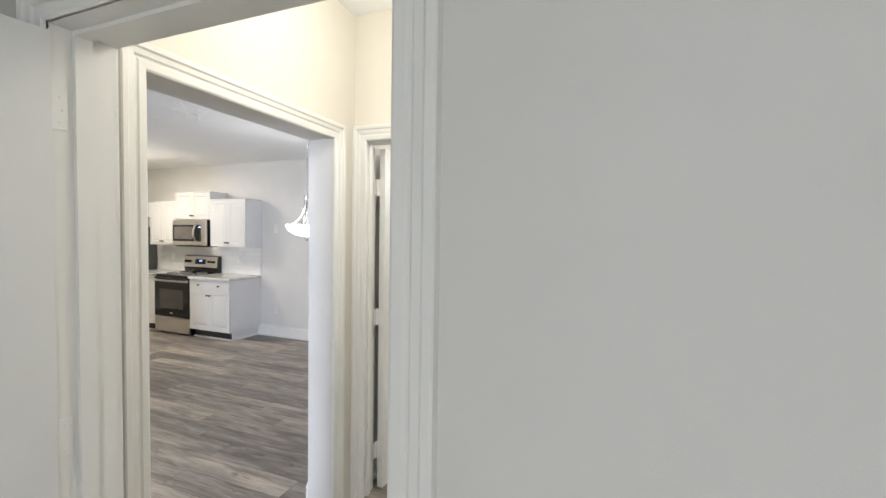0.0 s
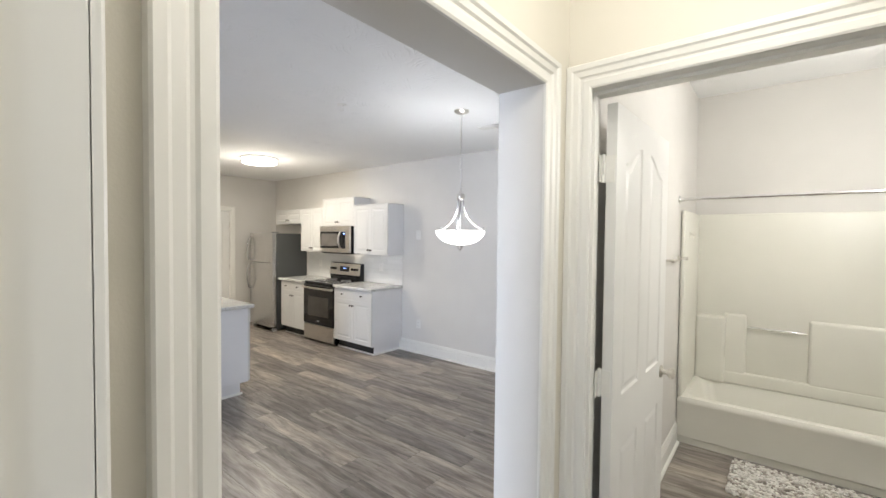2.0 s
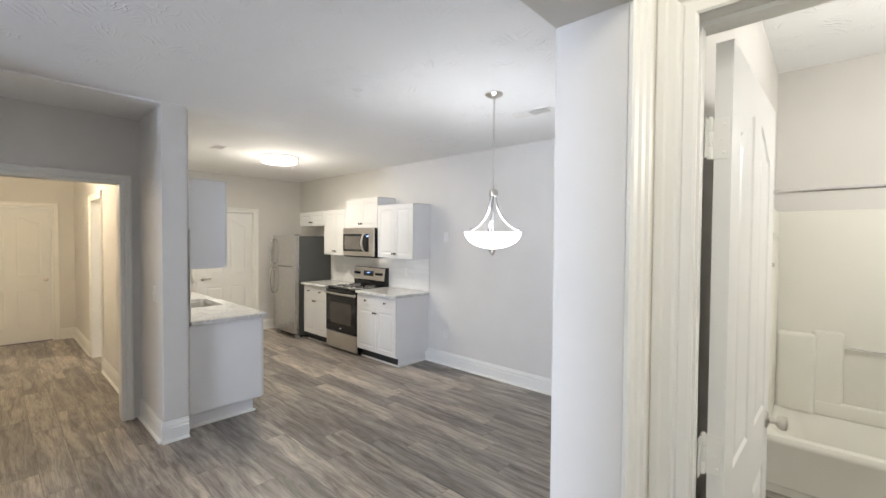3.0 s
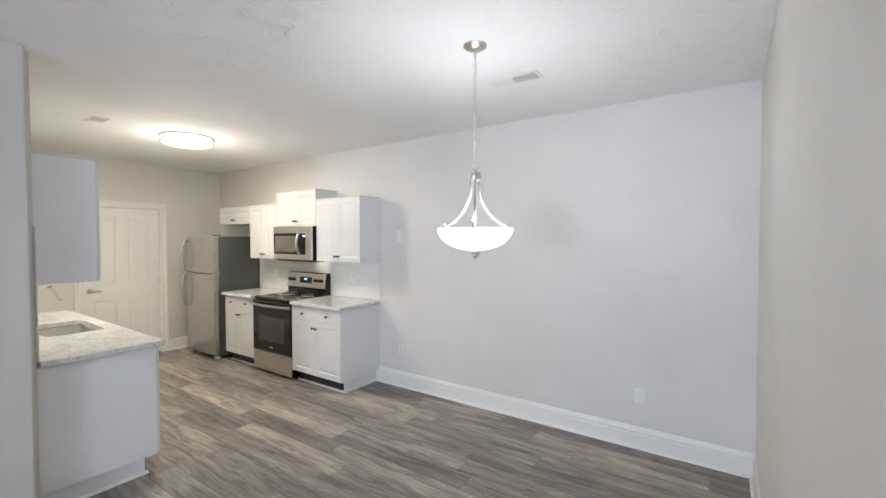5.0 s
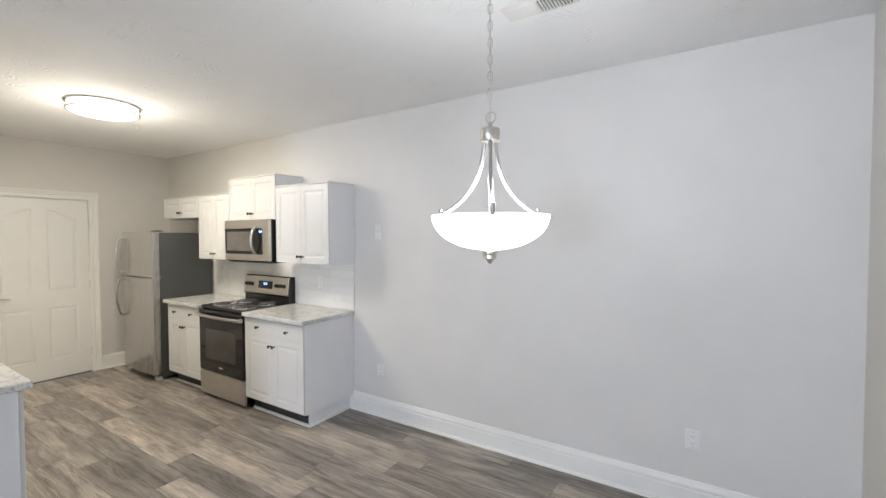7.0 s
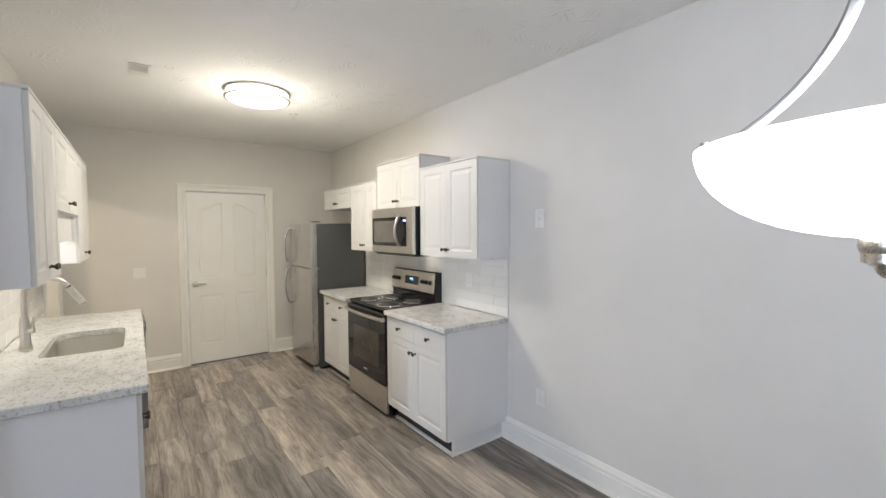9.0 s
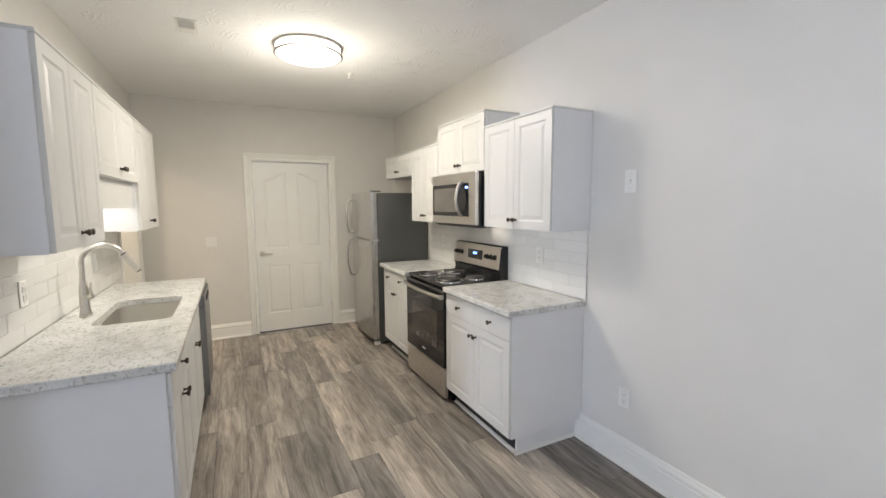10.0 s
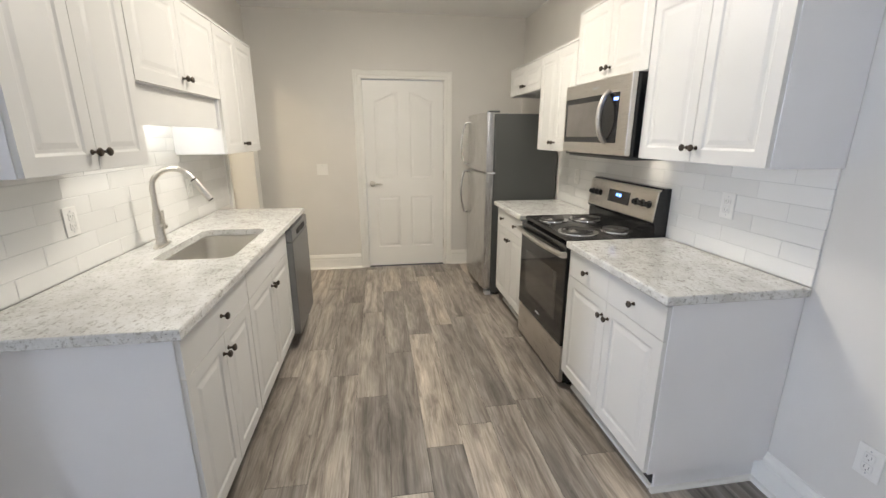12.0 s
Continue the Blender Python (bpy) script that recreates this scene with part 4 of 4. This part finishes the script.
# ---- lamps ----
def pendant():
    r = thing("pendant_lamp", pose(-2.368, 4.02, 0), "lit nickel pendant with white glass bowl on a chain", "lamp")
    part("canopy", lathe(B(), [(0.064, H), (0.064, H - 0.008), (0.05, H - 0.02), (0.02, H - 0.03), (0.008, H - 0.034), (0, H - 0.034)], 32), M_NICKEL, r, smooth=True)
    link = B()
    pts = [(0.0075 * math.cos(a), 0, 0.0115 * math.sin(a) + (0.006 if math.sin(a) > 0 else -0.006)) for a in [2 * math.pi * (k + 0.5) / 12 for k in range(12)]]
    tube(link, pts, 0.0018, 6, closed=True)
    me = mesh_of("chain_link", link, M_NICKEL, True)
    z, k = H - 0.048, 0
    while z > 2.07:
        ob = new("chain_link", me)
        ob.parent = r
        ob.matrix_basis = pose(0, 0, z, 0, 0, 90 * (k % 2) + 20)
        z, k = z - 0.029, k + 1
    part("cord", tube(B(), [(0.002, 0.002, H - 0.03), (-0.003, 0.002, 2.45), (0.003, -0.002, 2.25), (0, 0, 2.0)], 0.0018, 6), M_SILVER, r, "thin silver lamp cord", True)
    part("loop", tube(B(), [(0.019 * math.cos(2 * math.pi * q / 24), 0.006, 2.032 + 0.019 * math.sin(2 * math.pi * q / 24)) for q in range(24)], 0.0028, 8, closed=True), M_NICKEL, r, "round hanging loop", True)
    part("cap", lathe(B(), [(0, 2.014), (0.006, 2.012), (0.008, 2.0), (0.02, 1.996), (0.033, 1.99), (0.035, 1.972), (0.035, 1.952), (0.031, 1.946), (0, 1.946)], 32), M_NICKEL, r, smooth=True)
    R, zr = 0.207, 1.686
    bowl = B()
    prof = [(R - 0.004, zr), (R, zr), (R, zr - 0.004)] + [(R * math.cos(a) ** 0.92, zr - 0.122 * math.sin(a)) for a in [radians(q) for q in range(6, 86, 8)]] + [(0.012, zr - 0.123)]
    inner = [(p[0] - 0.004 if p[0] > 0.02 else p[0], p[1] + 0.005) for p in prof[::-1][:-3]]
    lathe(bowl, prof + inner + [(R - 0.004, zr)], 64)
    part("bowl", bowl, M_BOWL, r, "glowing white alabaster glass bowl", True)
    part("finial", lathe(B(), [(0.026, 1.565), (0.028, 1.556), (0.026, 1.548), (0.024, 1.546), (0.024, 1.535), (0.012, 1.528), (0.009, 1.521), (0.004, 1.516), (0, 1.515)], 24), M_NICKEL, r, smooth=True)
    part("stem", tube(B(), [(0, 0, 1.55), (0, 0, 1.95)], 0.006, 10), M_ARM, r, smooth=True)
    for q in range(3):
        a = radians(-62 + 120 * q)
        pts = []
        for i in range(15):
            u = i / 14
            rad = 0.024 + (R - 0.022) * (0.02 * u + 0.98 * u ** 2.3)
            zz = 1.955 - (1.955 - zr - 0.012) * (1 - (1 - u) ** 1.25 * 1.0)
            pts.append((rad * math.cos(a), rad * math.sin(a), zz))
        arm = part("arm", tube(B(), pts, 0.0085, 10, flat=0.75), M_ARM, r, "curved brushed nickel arm", True)
        cl = lathe(B(), [(0, 0.022), (0.007, 0.022), (0.0075, 0.0), (0.0075, -0.012), (0.004, -0.016), (0, -0.016)], 12, Matrix.Translation(((R + 0.004) * math.cos(a), (R + 0.004) * math.sin(a), zr + 0.008)))
        part("clip", cl, M_ARM, arm, smooth=True)
    return r


pendant()


def flush_lamp(m, radius, drop, label):
    """A drum with a thin nickel band at the ceiling and another round its lens."""
    r = thing("ceiling_lamp", m, label, "lamp")
    part("base", lathe(B(), [(radius * 0.9, 0), (radius * 0.95, -0.004), (radius * 0.95, -0.014)], 48), M_PLATE, r, smooth=True)
    band = lambda z: [(radius - 0.007, z), (radius + 0.004, z), (radius + 0.007, z - 0.002), (radius + 0.007, z - 0.008), (radius + 0.004, z - 0.010), (radius - 0.007, z - 0.010), (radius - 0.007, z)]
    part("upper_ring", lathe(B(), band(-0.004), 64), M_RING, r, "thin brushed nickel band", True)
    part("lower_ring", lathe(B(), band(-0.056), 64), M_RING, r, "thin brushed nickel band", True)
    pr = [(radius - 0.008, -0.008), (radius - 0.008, -0.06)] + [((radius - 0.008) * math.cos(radians(q)) ** 0.7, -0.062 - (drop - 0.062) * math.sin(radians(q))) for q in range(4, 90, 9)] + [(0, -drop)]
    part("diffuser", lathe(B(), pr, 64), M_DISC, r, "lit frosted white drum diffuser", True)
    return r


flush_lamp(pose(-5.86, 4.10, H), 0.236, 0.09, "lit round flush ceiling lamp with nickel bands in the kitchen")


def sprinkler(x, y, z):
    r = thing("fire_sprinkler", pose(x, y, z), "small white ceiling fire sprinkler head", "sprinkler", "ceiling sprinklers")
    part("escutcheon", lathe(B(), [(0.038, 0), (0.036, -0.004), (0.02, -0.007), (0.016, -0.012), (0, -0.012)], 24), M_PLATE, r, smooth=True)
    fr = tube(B(), [(-0.014, 0, -0.012), (-0.016, 0, -0.03), (0, 0, -0.045), (0.016, 0, -0.03), (0.014, 0, -0.012)], 0.003, 8)
    part("frame", fr, M_PLATE, r, smooth=True)
    part("deflector", lathe(B(), [(0, -0.044), (0.016, -0.046), (0.016, -0.048), (0, -0.049)], 16), M_PLATE, r, smooth=True)


sprinkler(-3.04, 3.31, H)
sprinkler(-6.34, 4.525, H)


def vent(x, y, w, d, label, half):
    r = thing("ceiling_vent", pose(x, y, H - 0.0005), label, "vent", "ceiling vents")
    fb = boxed(-w / 2, -d / 2, -0.006, w / 2, d / 2, 0.0, 0.002, 2)
    part("frame", fb, M_PLATE, r)
    x0, x1 = (0.0, w / 2 - 0.02) if half else (-w / 2 + 0.02, w / 2 - 0.02)
    part("opening", boxed(x0, -d / 2 + 0.018, -0.0075, x1, d / 2 - 0.018, -0.0062), M_DARK, r, "dark opening")
    n = max(4, int((x1 - x0) / 0.014))
    for k in range(n + 1):
        xx = x0 + (x1 - x0) * k / n
        sb = boxed(-0.0025, -d / 2 + 0.016, -0.004, 0.0025, d / 2 - 0.016, 0.004)
        s = part("slat", sb, M_PLATE, r)
        s.matrix_basis = pose(xx, 0, -0.0105, 0, 25, 0)
    if half:
        part("damper_plate", boxed(-w / 2 + 0.02, -d / 2 + 0.018, -0.010, -0.008, d / 2 - 0.018, -0.0055, 0.002, 1), M_PLATE, r)


vent(-2.39, 4.585, 0.34, 0.13, "white louvred ceiling register above the dining area", True)
vent(-5.83, 3.34, 0.24, 0.12, "white louvred ceiling register in the kitchen", True)


# ---- plates ----
def plate(m, kind, label):
    """A wall plate whose face looks to local -y."""
    r = thing("wall_switch" if kind == "switch" else "wall_outlet" if kind == "outlet" else "wall_plate", m, label, "switch" if kind == "switch" else "outlet" if kind == "outlet" else "plate", "wall plates")
    w, h = (0.116 if kind == "double" else 0.078), (0.064 if kind == "switch" else 0.059)
    part("plate", boxed(-w / 2, -0.006, -h, w / 2, 0, h, 0.003, 2), M_PLATE, r)
    if kind == "outlet":
        for z in (-0.02, 0.02):
            s = part("socket", boxed(-0.017, -0.0085, z - 0.015, 0.017, -0.005, z + 0.015, 0.004, 2), M_PLATE, r)
            sb = B()
            box(sb, -0.008, -0.0092, z - 0.004, -0.006, -0.0084, z + 0.007)
            box(sb, 0.006, -0.0092, z - 0.004, 0.008, -0.0084, z + 0.007)
            box(sb, -0.002, -0.0092, z - 0.011, 0.002, -0.0084, z - 0.007)
            part("slots", sb, M_SLOT, s, "dark socket slots")
    elif kind in ("switch", "double"):
        for x in ((-0.023, 0.023) if kind == "double" else (0,)):
            t = part("toggle", boxed(-0.005, -0.016, -0.011, 0.005, -0.004, 0.011, 0.002, 1), M_PLATE, r)
            t.matrix_basis = pose(x, 0, 0.003, 18)
    for z in (-0.042, 0.042):
        part("screw", lathe(B(), [(0, 0.0012), (0.003, 0.001), (0.0032, 0)], 10, pose(0, -0.006, z, 90)), M_SILVER, r)
    return r


plate(pose(-4.19, N, 1.655), "switch", "white light switch on the greige dining wall")
plate(pose(-4.175, N, 0.408), "outlet", "white wall outlet near the cabinet end")
plate(pose(-1.77, N, 0.41), "outlet", "white wall outlet low on the dining wall")
plate(pose(W, 3.31, 1.125, 0, 0, 90), "double", "white double switch plate beside the kitchen door")
plate(pose(-4.63, S0, 1.165), "switch", "white light switch on the wall end beside the hall opening")
plate(pose(-6.03, S0, 0.375), "outlet", "white wall outlet in the entry hall")
plate(pose(-5.10, S1 + 0.011, 1.14, 0, 0, 180), "outlet", "white outlet set in the tiled wall by the sink")
plate(pose(-6.22, S1 + 0.011, 1.145, 0, 0, 180), "outlet", "white outlet set in the tiled wall above the dishwasher")
plate(pose(-4.93, N - 0.011, 1.165), "outlet", "white outlet in the tiles beside the stove")
plate(pose(-6.46, N - 0.011, 1.16), "outlet", "white outlet in the tiles behind the stove")

# ---- bathroom ----
TY, TX0, TX1, BY = 4.955, PX + 0.003, 0.657, 5.717
tub = thing("bathtub", pose(0, 0, 0), "white acrylic bathtub with a moulded shower surround", "bathtub")
bm = B()
hz = 0.375
def rect(d0, dx, z, r):
    return [bm.verts.new((x, y, z)) for x, y in rounded(TX0 + 0.002 + dx, TX1 - 0.002 - dx, TY + d0, BY - 0.002 - dx * 0.8, r, 5)]
rings = [rect(0.022, 0.0, 0.0, 0.004), rect(0.02, 0.0, 0.05, 0.004), rect(0.012, 0.0, 0.06, 0.004), rect(0.012, 0.0, 0.30, 0.004), rect(0.0, 0.0, 0.33, 0.004), rect(0.0, 0.0, hz - 0.02, 0.006), rect(0.012, 0.008, hz, 0.02), rect(0.075, 0.06, hz - 0.002, 0.08), rect(0.095, 0.08, hz - 0.03, 0.10), rect(0.14, 0.15, 0.10, 0.10), rect(0.18, 0.2, 0.075, 0.10)]
for a, b in zip(rings, rings[1:]):
    for i in range(len(a)):
        bm.faces.new([a[i], a[(i + 1) % len(a)], b[(i + 1) % len(a)], b[i]])
bm.faces.new(rings[-1])
part("basin", bm, M_TUB, tub, "white tub with a panelled apron", True)
sz = 1.86
part("back_surround", boxed(TX0 + 0.002, BY - 0.045, hz, TX1 - 0.002, BY - 0.002, sz, 0.012, 3), M_TUB, tub, "white moulded surround wall", True)
part("left_surround", boxed(TX0 + 0.002, TY + 0.004, hz, TX0 + 0.035, BY - 0.04, sz, 0.012, 3), M_TUB, tub, smooth=True)
part("right_surround", boxed(TX1 - 0.035, TY + 0.004, hz, TX1 - 0.002, BY - 0.04, sz, 0.012, 3), M_TUB, tub, smooth=True)
part("left_shelf", boxed(TX0 + 0.03, BY - 0.10, hz - 0.02, -0.62, BY - 0.03, 0.95, 0.03, 5), M_TUB, tub, "moulded shelf column", True)
part("lower_ledge", boxed(-0.64, BY - 0.072, hz - 0.02, 0.40, BY - 0.03, 0.47, 0.02, 4), M_TUB, tub, smooth=True)
part("middle_panel", boxed(-0.64, BY - 0.068, 0.45, -0.47, BY - 0.02, 0.98, 0.022, 5), M_TUB, tub, smooth=True)
part("right_shelf", boxed(-0.06, BY - 0.072, 0.45, 0.42, BY - 0.02, 0.98, 0.024, 5), M_TUB, tub, smooth=True)
part("corner_column", boxed(0.40, BY - 0.09, hz - 0.02, TX1 - 0.03, BY - 0.02, 0.98, 0.03, 5), M_TUB, tub, smooth=True)
part("grab_bar", tube(B(), [(-0.46, BY - 0.04, 0.875), (-0.46, BY - 0.075, 0.88), (-0.44, BY - 0.085, 0.88), (-0.10, BY - 0.085, 0.875), (-0.08, BY - 0.075, 0.875), (-0.08, BY - 0.04, 0.872)], 0.009, 10), M_CHROME, tub, "slim grab bar", True)
part("spout", tube(B(), [(TX1 - 0.03, 5.4, 0.55), (TX1 - 0.10, 5.4, 0.55), (TX1 - 0.15, 5.4, 0.535), (TX1 - 0.165, 5.4, 0.515)], 0.02, 14), M_CHROME, tub, "chrome tub spout", True)

rod = thing("shower_rod", pose(0, 4.87, 1.94), "straight chrome shower curtain rod without a curtain", "rod")
part("bar", tube(B(), [(PX + 0.01, 0, 0), (0.655, 0, 0)], 0.0125, 14), M_CHROME, rod, smooth=True)
for x, s in ((PX + 0.001, 1), (0.659, -1)):
    part("flange", lathe(B(), [(0, 0), (0.03, 0), (0.028, 0.006), (0.017, 0.012), (0.016, 0.03), (0, 0.03)], 20, pose(x, 0, 0, 0, 90 * s)), M_CHROME, rod, smooth=True)
sh = thing("shower_fixture", pose(0.657, 5.42, 1.98), "chrome shower head on a short bent arm", "shower")
part("arm", tube(B(), [(0, 0, 0), (-0.06, 0, 0.0), (-0.11, 0, -0.03), (-0.14, 0, -0.06)], 0.009, 10), M_CHROME, sh, smooth=True)
part("head", lathe(B(), [(0, 0), (0.013, 0.002), (0.018, 0.02), (0.036, 0.05), (0.036, 0.058), (0, 0.06)], 20, pose(-0.13, 0, -0.05, 0, 215)), M_CHROME, sh, smooth=True)
tb = thing("towel_bar", pose(PX, 4.6, 1.485), "brushed nickel towel bar on the bathroom wall", "towel bar")
part("bar", tube(B(), [(0.06, -0.27, 0), (0.06, 0.27, 0)], 0.008, 12), M_NICKEL, tb, smooth=True)
for y in (-0.27, 0.27):
    part("post", lathe(B(), [(0, 0), (0.024, 0), (0.022, 0.008), (0.011, 0.014), (0.01, 0.05), (0.014, 0.056), (0.013, 0.07), (0, 0.072)], 18, pose(0, y, 0, 0, 90)), M_NICKEL, tb, smooth=True)
hk = thing("robe_hook", pose(TX0 + 0.035, 5.16, 1.665), "small white hook on the shower surround", "hook")
part("plate", boxed(0, -0.02, -0.03, 0.006, 0.02, 0.03, 0.002, 2), M_TUB, hk)
part("hook", tube(B(), [(0.004, 0, 0.01), (0.03, 0, 0.0), (0.035, 0, -0.02), (0.03, 0, -0.03)], 0.006, 8), M_TUB, hk, smooth=True)

# rag-pile bath mat
rng = random.Random(4)
RX0, RX1, RY0, RY1 = -0.505, 0.325, 4.39, 4.89
mat = thing("bath_mat", pose((RX0 + RX1) / 2, (RY0 + RY1) / 2, 0.006), "grey and white chenille shag bath mat before the tub", "rug")
part("backing", boxed(-0.41, -0.245, 0, 0.41, 0.245, 0.008, 0.003, 2), M_RUG, mat)
pile = []
faces = []
for i in range(46):
    for j in range(30):
        x, y = -0.405 + 0.81 * (i + rng.random()) / 46, -0.24 + 0.48 * (j + rng.random()) / 30
        a, r1, l, hh = rng.random() * 6.28, 0.007 + 0.004 * rng.random(), 0.012 + 0.012 * rng.random(), 0.014 + 0.018 * rng.random()
        ca, sa, k = math.cos(a), math.sin(a), len(pile)
        for u, v, z in ((-l * 0.6, -r1, 0.004), (-l * 0.6, r1, 0.004), (-l * 0.2, -r1, hh), (-l * 0.2, r1, hh), (l * 0.7, -r1 * 0.9, hh * 0.95), (l * 0.7, r1 * 0.9, hh * 0.95), (l * 1.1, -r1 * 0.6, 0.004), (l * 1.1, r1 * 0.6, 0.004)):
            pile.append((x + u * ca - v * sa, y + u * sa + v * ca, z))
        faces += [(k, k + 1, k + 3, k + 2), (k + 2, k + 3, k + 5, k + 4), (k + 4, k + 5, k + 7, k + 6), (k, k + 2, k + 4, k + 6), (k + 1, k + 7, k + 5, k + 3)]
me = bpy.data.meshes.new("shag")
me.from_pydata(pile, [], faces)
me.materials.append(M_RUG)
pl = new("shag", me)
pl.parent = mat
tagged(pl, "looped chenille tufts", kind="stuff")


# ---- windows that light the rooms ----
def window(name, x0, x1, z0, z1, y):
    r = tagged(new(name), "white framed window to the daylight", "window", kind="structure")
    fb = B()
    for a in ((x0, x0 + 0.05, z0, z1), (x1 - 0.05, x1, z0, z1), (x0, x1, z0, z0 + 0.05), (x0, x1, z1 - 0.05, z1), ((x0 + x1) / 2 - 0.02, (x0 + x1) / 2 + 0.02, z0, z1)):
        box(fb, a[0], y - 0.1, a[2], a[1], y - 0.05, a[3])
    part("window_frame", fb, M_TRIM, r)
    for a, b in ((x0 + 0.05, (x0 + x1) / 2 - 0.02), ((x0 + x1) / 2 + 0.02, x1 - 0.05)):
        p = part("pane", boxed(a, y - 0.078, z0 + 0.05, b, y - 0.072, z1 - 0.05), M_PANE, r)
        p.visible_shadow = False


window("window_1", -2.4, -1.1, 0.12, 2.25, -5.0)
window("window_2", 0.5, 2.1, 0.75, 2.25, -2.2)
structure("ground", boxed(-60, -60, -0.5, 60, 60, -0.3), M_CARPET)


# ---- backsplash tiles ----
def tiles(name, x0, x1, y, out, z0, z1, label, skip=()):
    """Running-bond tiles, each a piece of its own on a bed of grout; out is the normal along y."""
    bed = structure(name, boxed(x0 + 0.003, min(y, y + out * 0.0086), z0 + 0.001, x1 - 0.003, max(y, y + out * 0.0086), z1 - 0.001), M_GROUT, label)
    tw, th, gap, meshes = 0.3048, 0.0745, 0.0018, {}
    rows = int(round((z1 - z0) / (th + gap)))
    th = (z1 - z0) / rows - gap
    for r in range(rows):
        x = x1 - (tw + gap) * (0.5 if r % 2 else 1.0)
        ends = [x1]
        while x > x0:
            ends.append(x)
            x -= tw + gap
        ends.append(x0)
        for a, b in zip(ends, ends[1:]):
            w = round(a - b - gap, 4)
            if w < 0.012:
                continue
            if w not in meshes:
                meshes[w] = mesh_of("tile", boxed(-w / 2, -0.004, -th / 2, w / 2, 0.004, th / 2, 0.0012, 1), M_TILE)
            ob = new("tile", meshes[w])
            ob.parent = bed
            ob.matrix_basis = pose((a + b) / 2, y + out * (0.0058 + rng.uniform(-0.0003, 0.0003)), z0 + (r + 0.5) * (th + gap), rng.uniform(-0.25, 0.25), 0, rng.uniform(-0.2, 0.2))


tiles("backsplash_stove", -6.81, -4.487, N, -1, 0.922, 1.368, "white glazed subway tile backsplash behind the stove")
tiles("backsplash_sink", -6.955, -4.475, S1, 1, 0.922, 1.70, "white glazed subway tile backsplash behind the sink")


# ---- floor ----
floor = structure("floor", boxed(-9.62, -5.12, -0.10, 2.7, 5.9, -0.0015), M_DARK, "grey-brown wood-look vinyl plank floor")
PL, PW, G = 1.22, 0.181, 0.0012
plank_meshes = {}
rest_v, rest_f = [], []


def plank_mesh(length):
    key = round(length, 3)
    if key not in plank_meshes:
        a, b, e = length / 2, PW / 2 - G / 2, 0.0016
        v = [(-a, -b, -0.0012), (a, -b, -0.0012), (a, b, -0.0012), (-a, b, -0.0012), (-a + e, -b + e, 0), (a - e, -b + e, 0), (a - e, b - e, 0), (-a + e, b - e, 0)]
        me = bpy.data.meshes.new("plank")
        me.from_pydata(v, [], [(4, 5, 6, 7), (0, 1, 5, 4), (1, 2, 6, 5), (2, 3, 7, 6), (3, 0, 4, 7)])
        me.materials.append(M_PLANK)
        plank_meshes[key] = me
    return plank_meshes[key]


def lay(y0, y1, spans):
    """Rows of planks along x with staggered ends; spans gives a row's run by where its middle lies."""
    y = y0
    while y < y1:
        mid = y + PW / 2
        x0, x1 = next((a, b) for top, a, b in spans if mid < top)
        x = x0 - (rng.random() * 0.9 + 0.1) * PL
        while x < x1:
            a, b = max(x, x0), min(x + PL, x1)
            if b - a > 0.03:
                ob = new("plank", plank_mesh(b - a - G))
                ob.parent = floor
                ob.location = ((a + b) / 2, mid, 0.0)
            x += PL
        y += PW


lay(5.54 - 59 * PW, 5.54, [(0.64, -5.2, -0.95), (1.2, -9.5, -0.95), (2.6, -9.5, 0.66), (4.98, -7.95, 0.66), (9, -7.95, -0.95)])
structure("carpet_bedroom", boxed(PX, -2.2, -0.0014, 2.58, 1.2, 0.006), M_CARPET, "plain pale carpet in the bedroom")
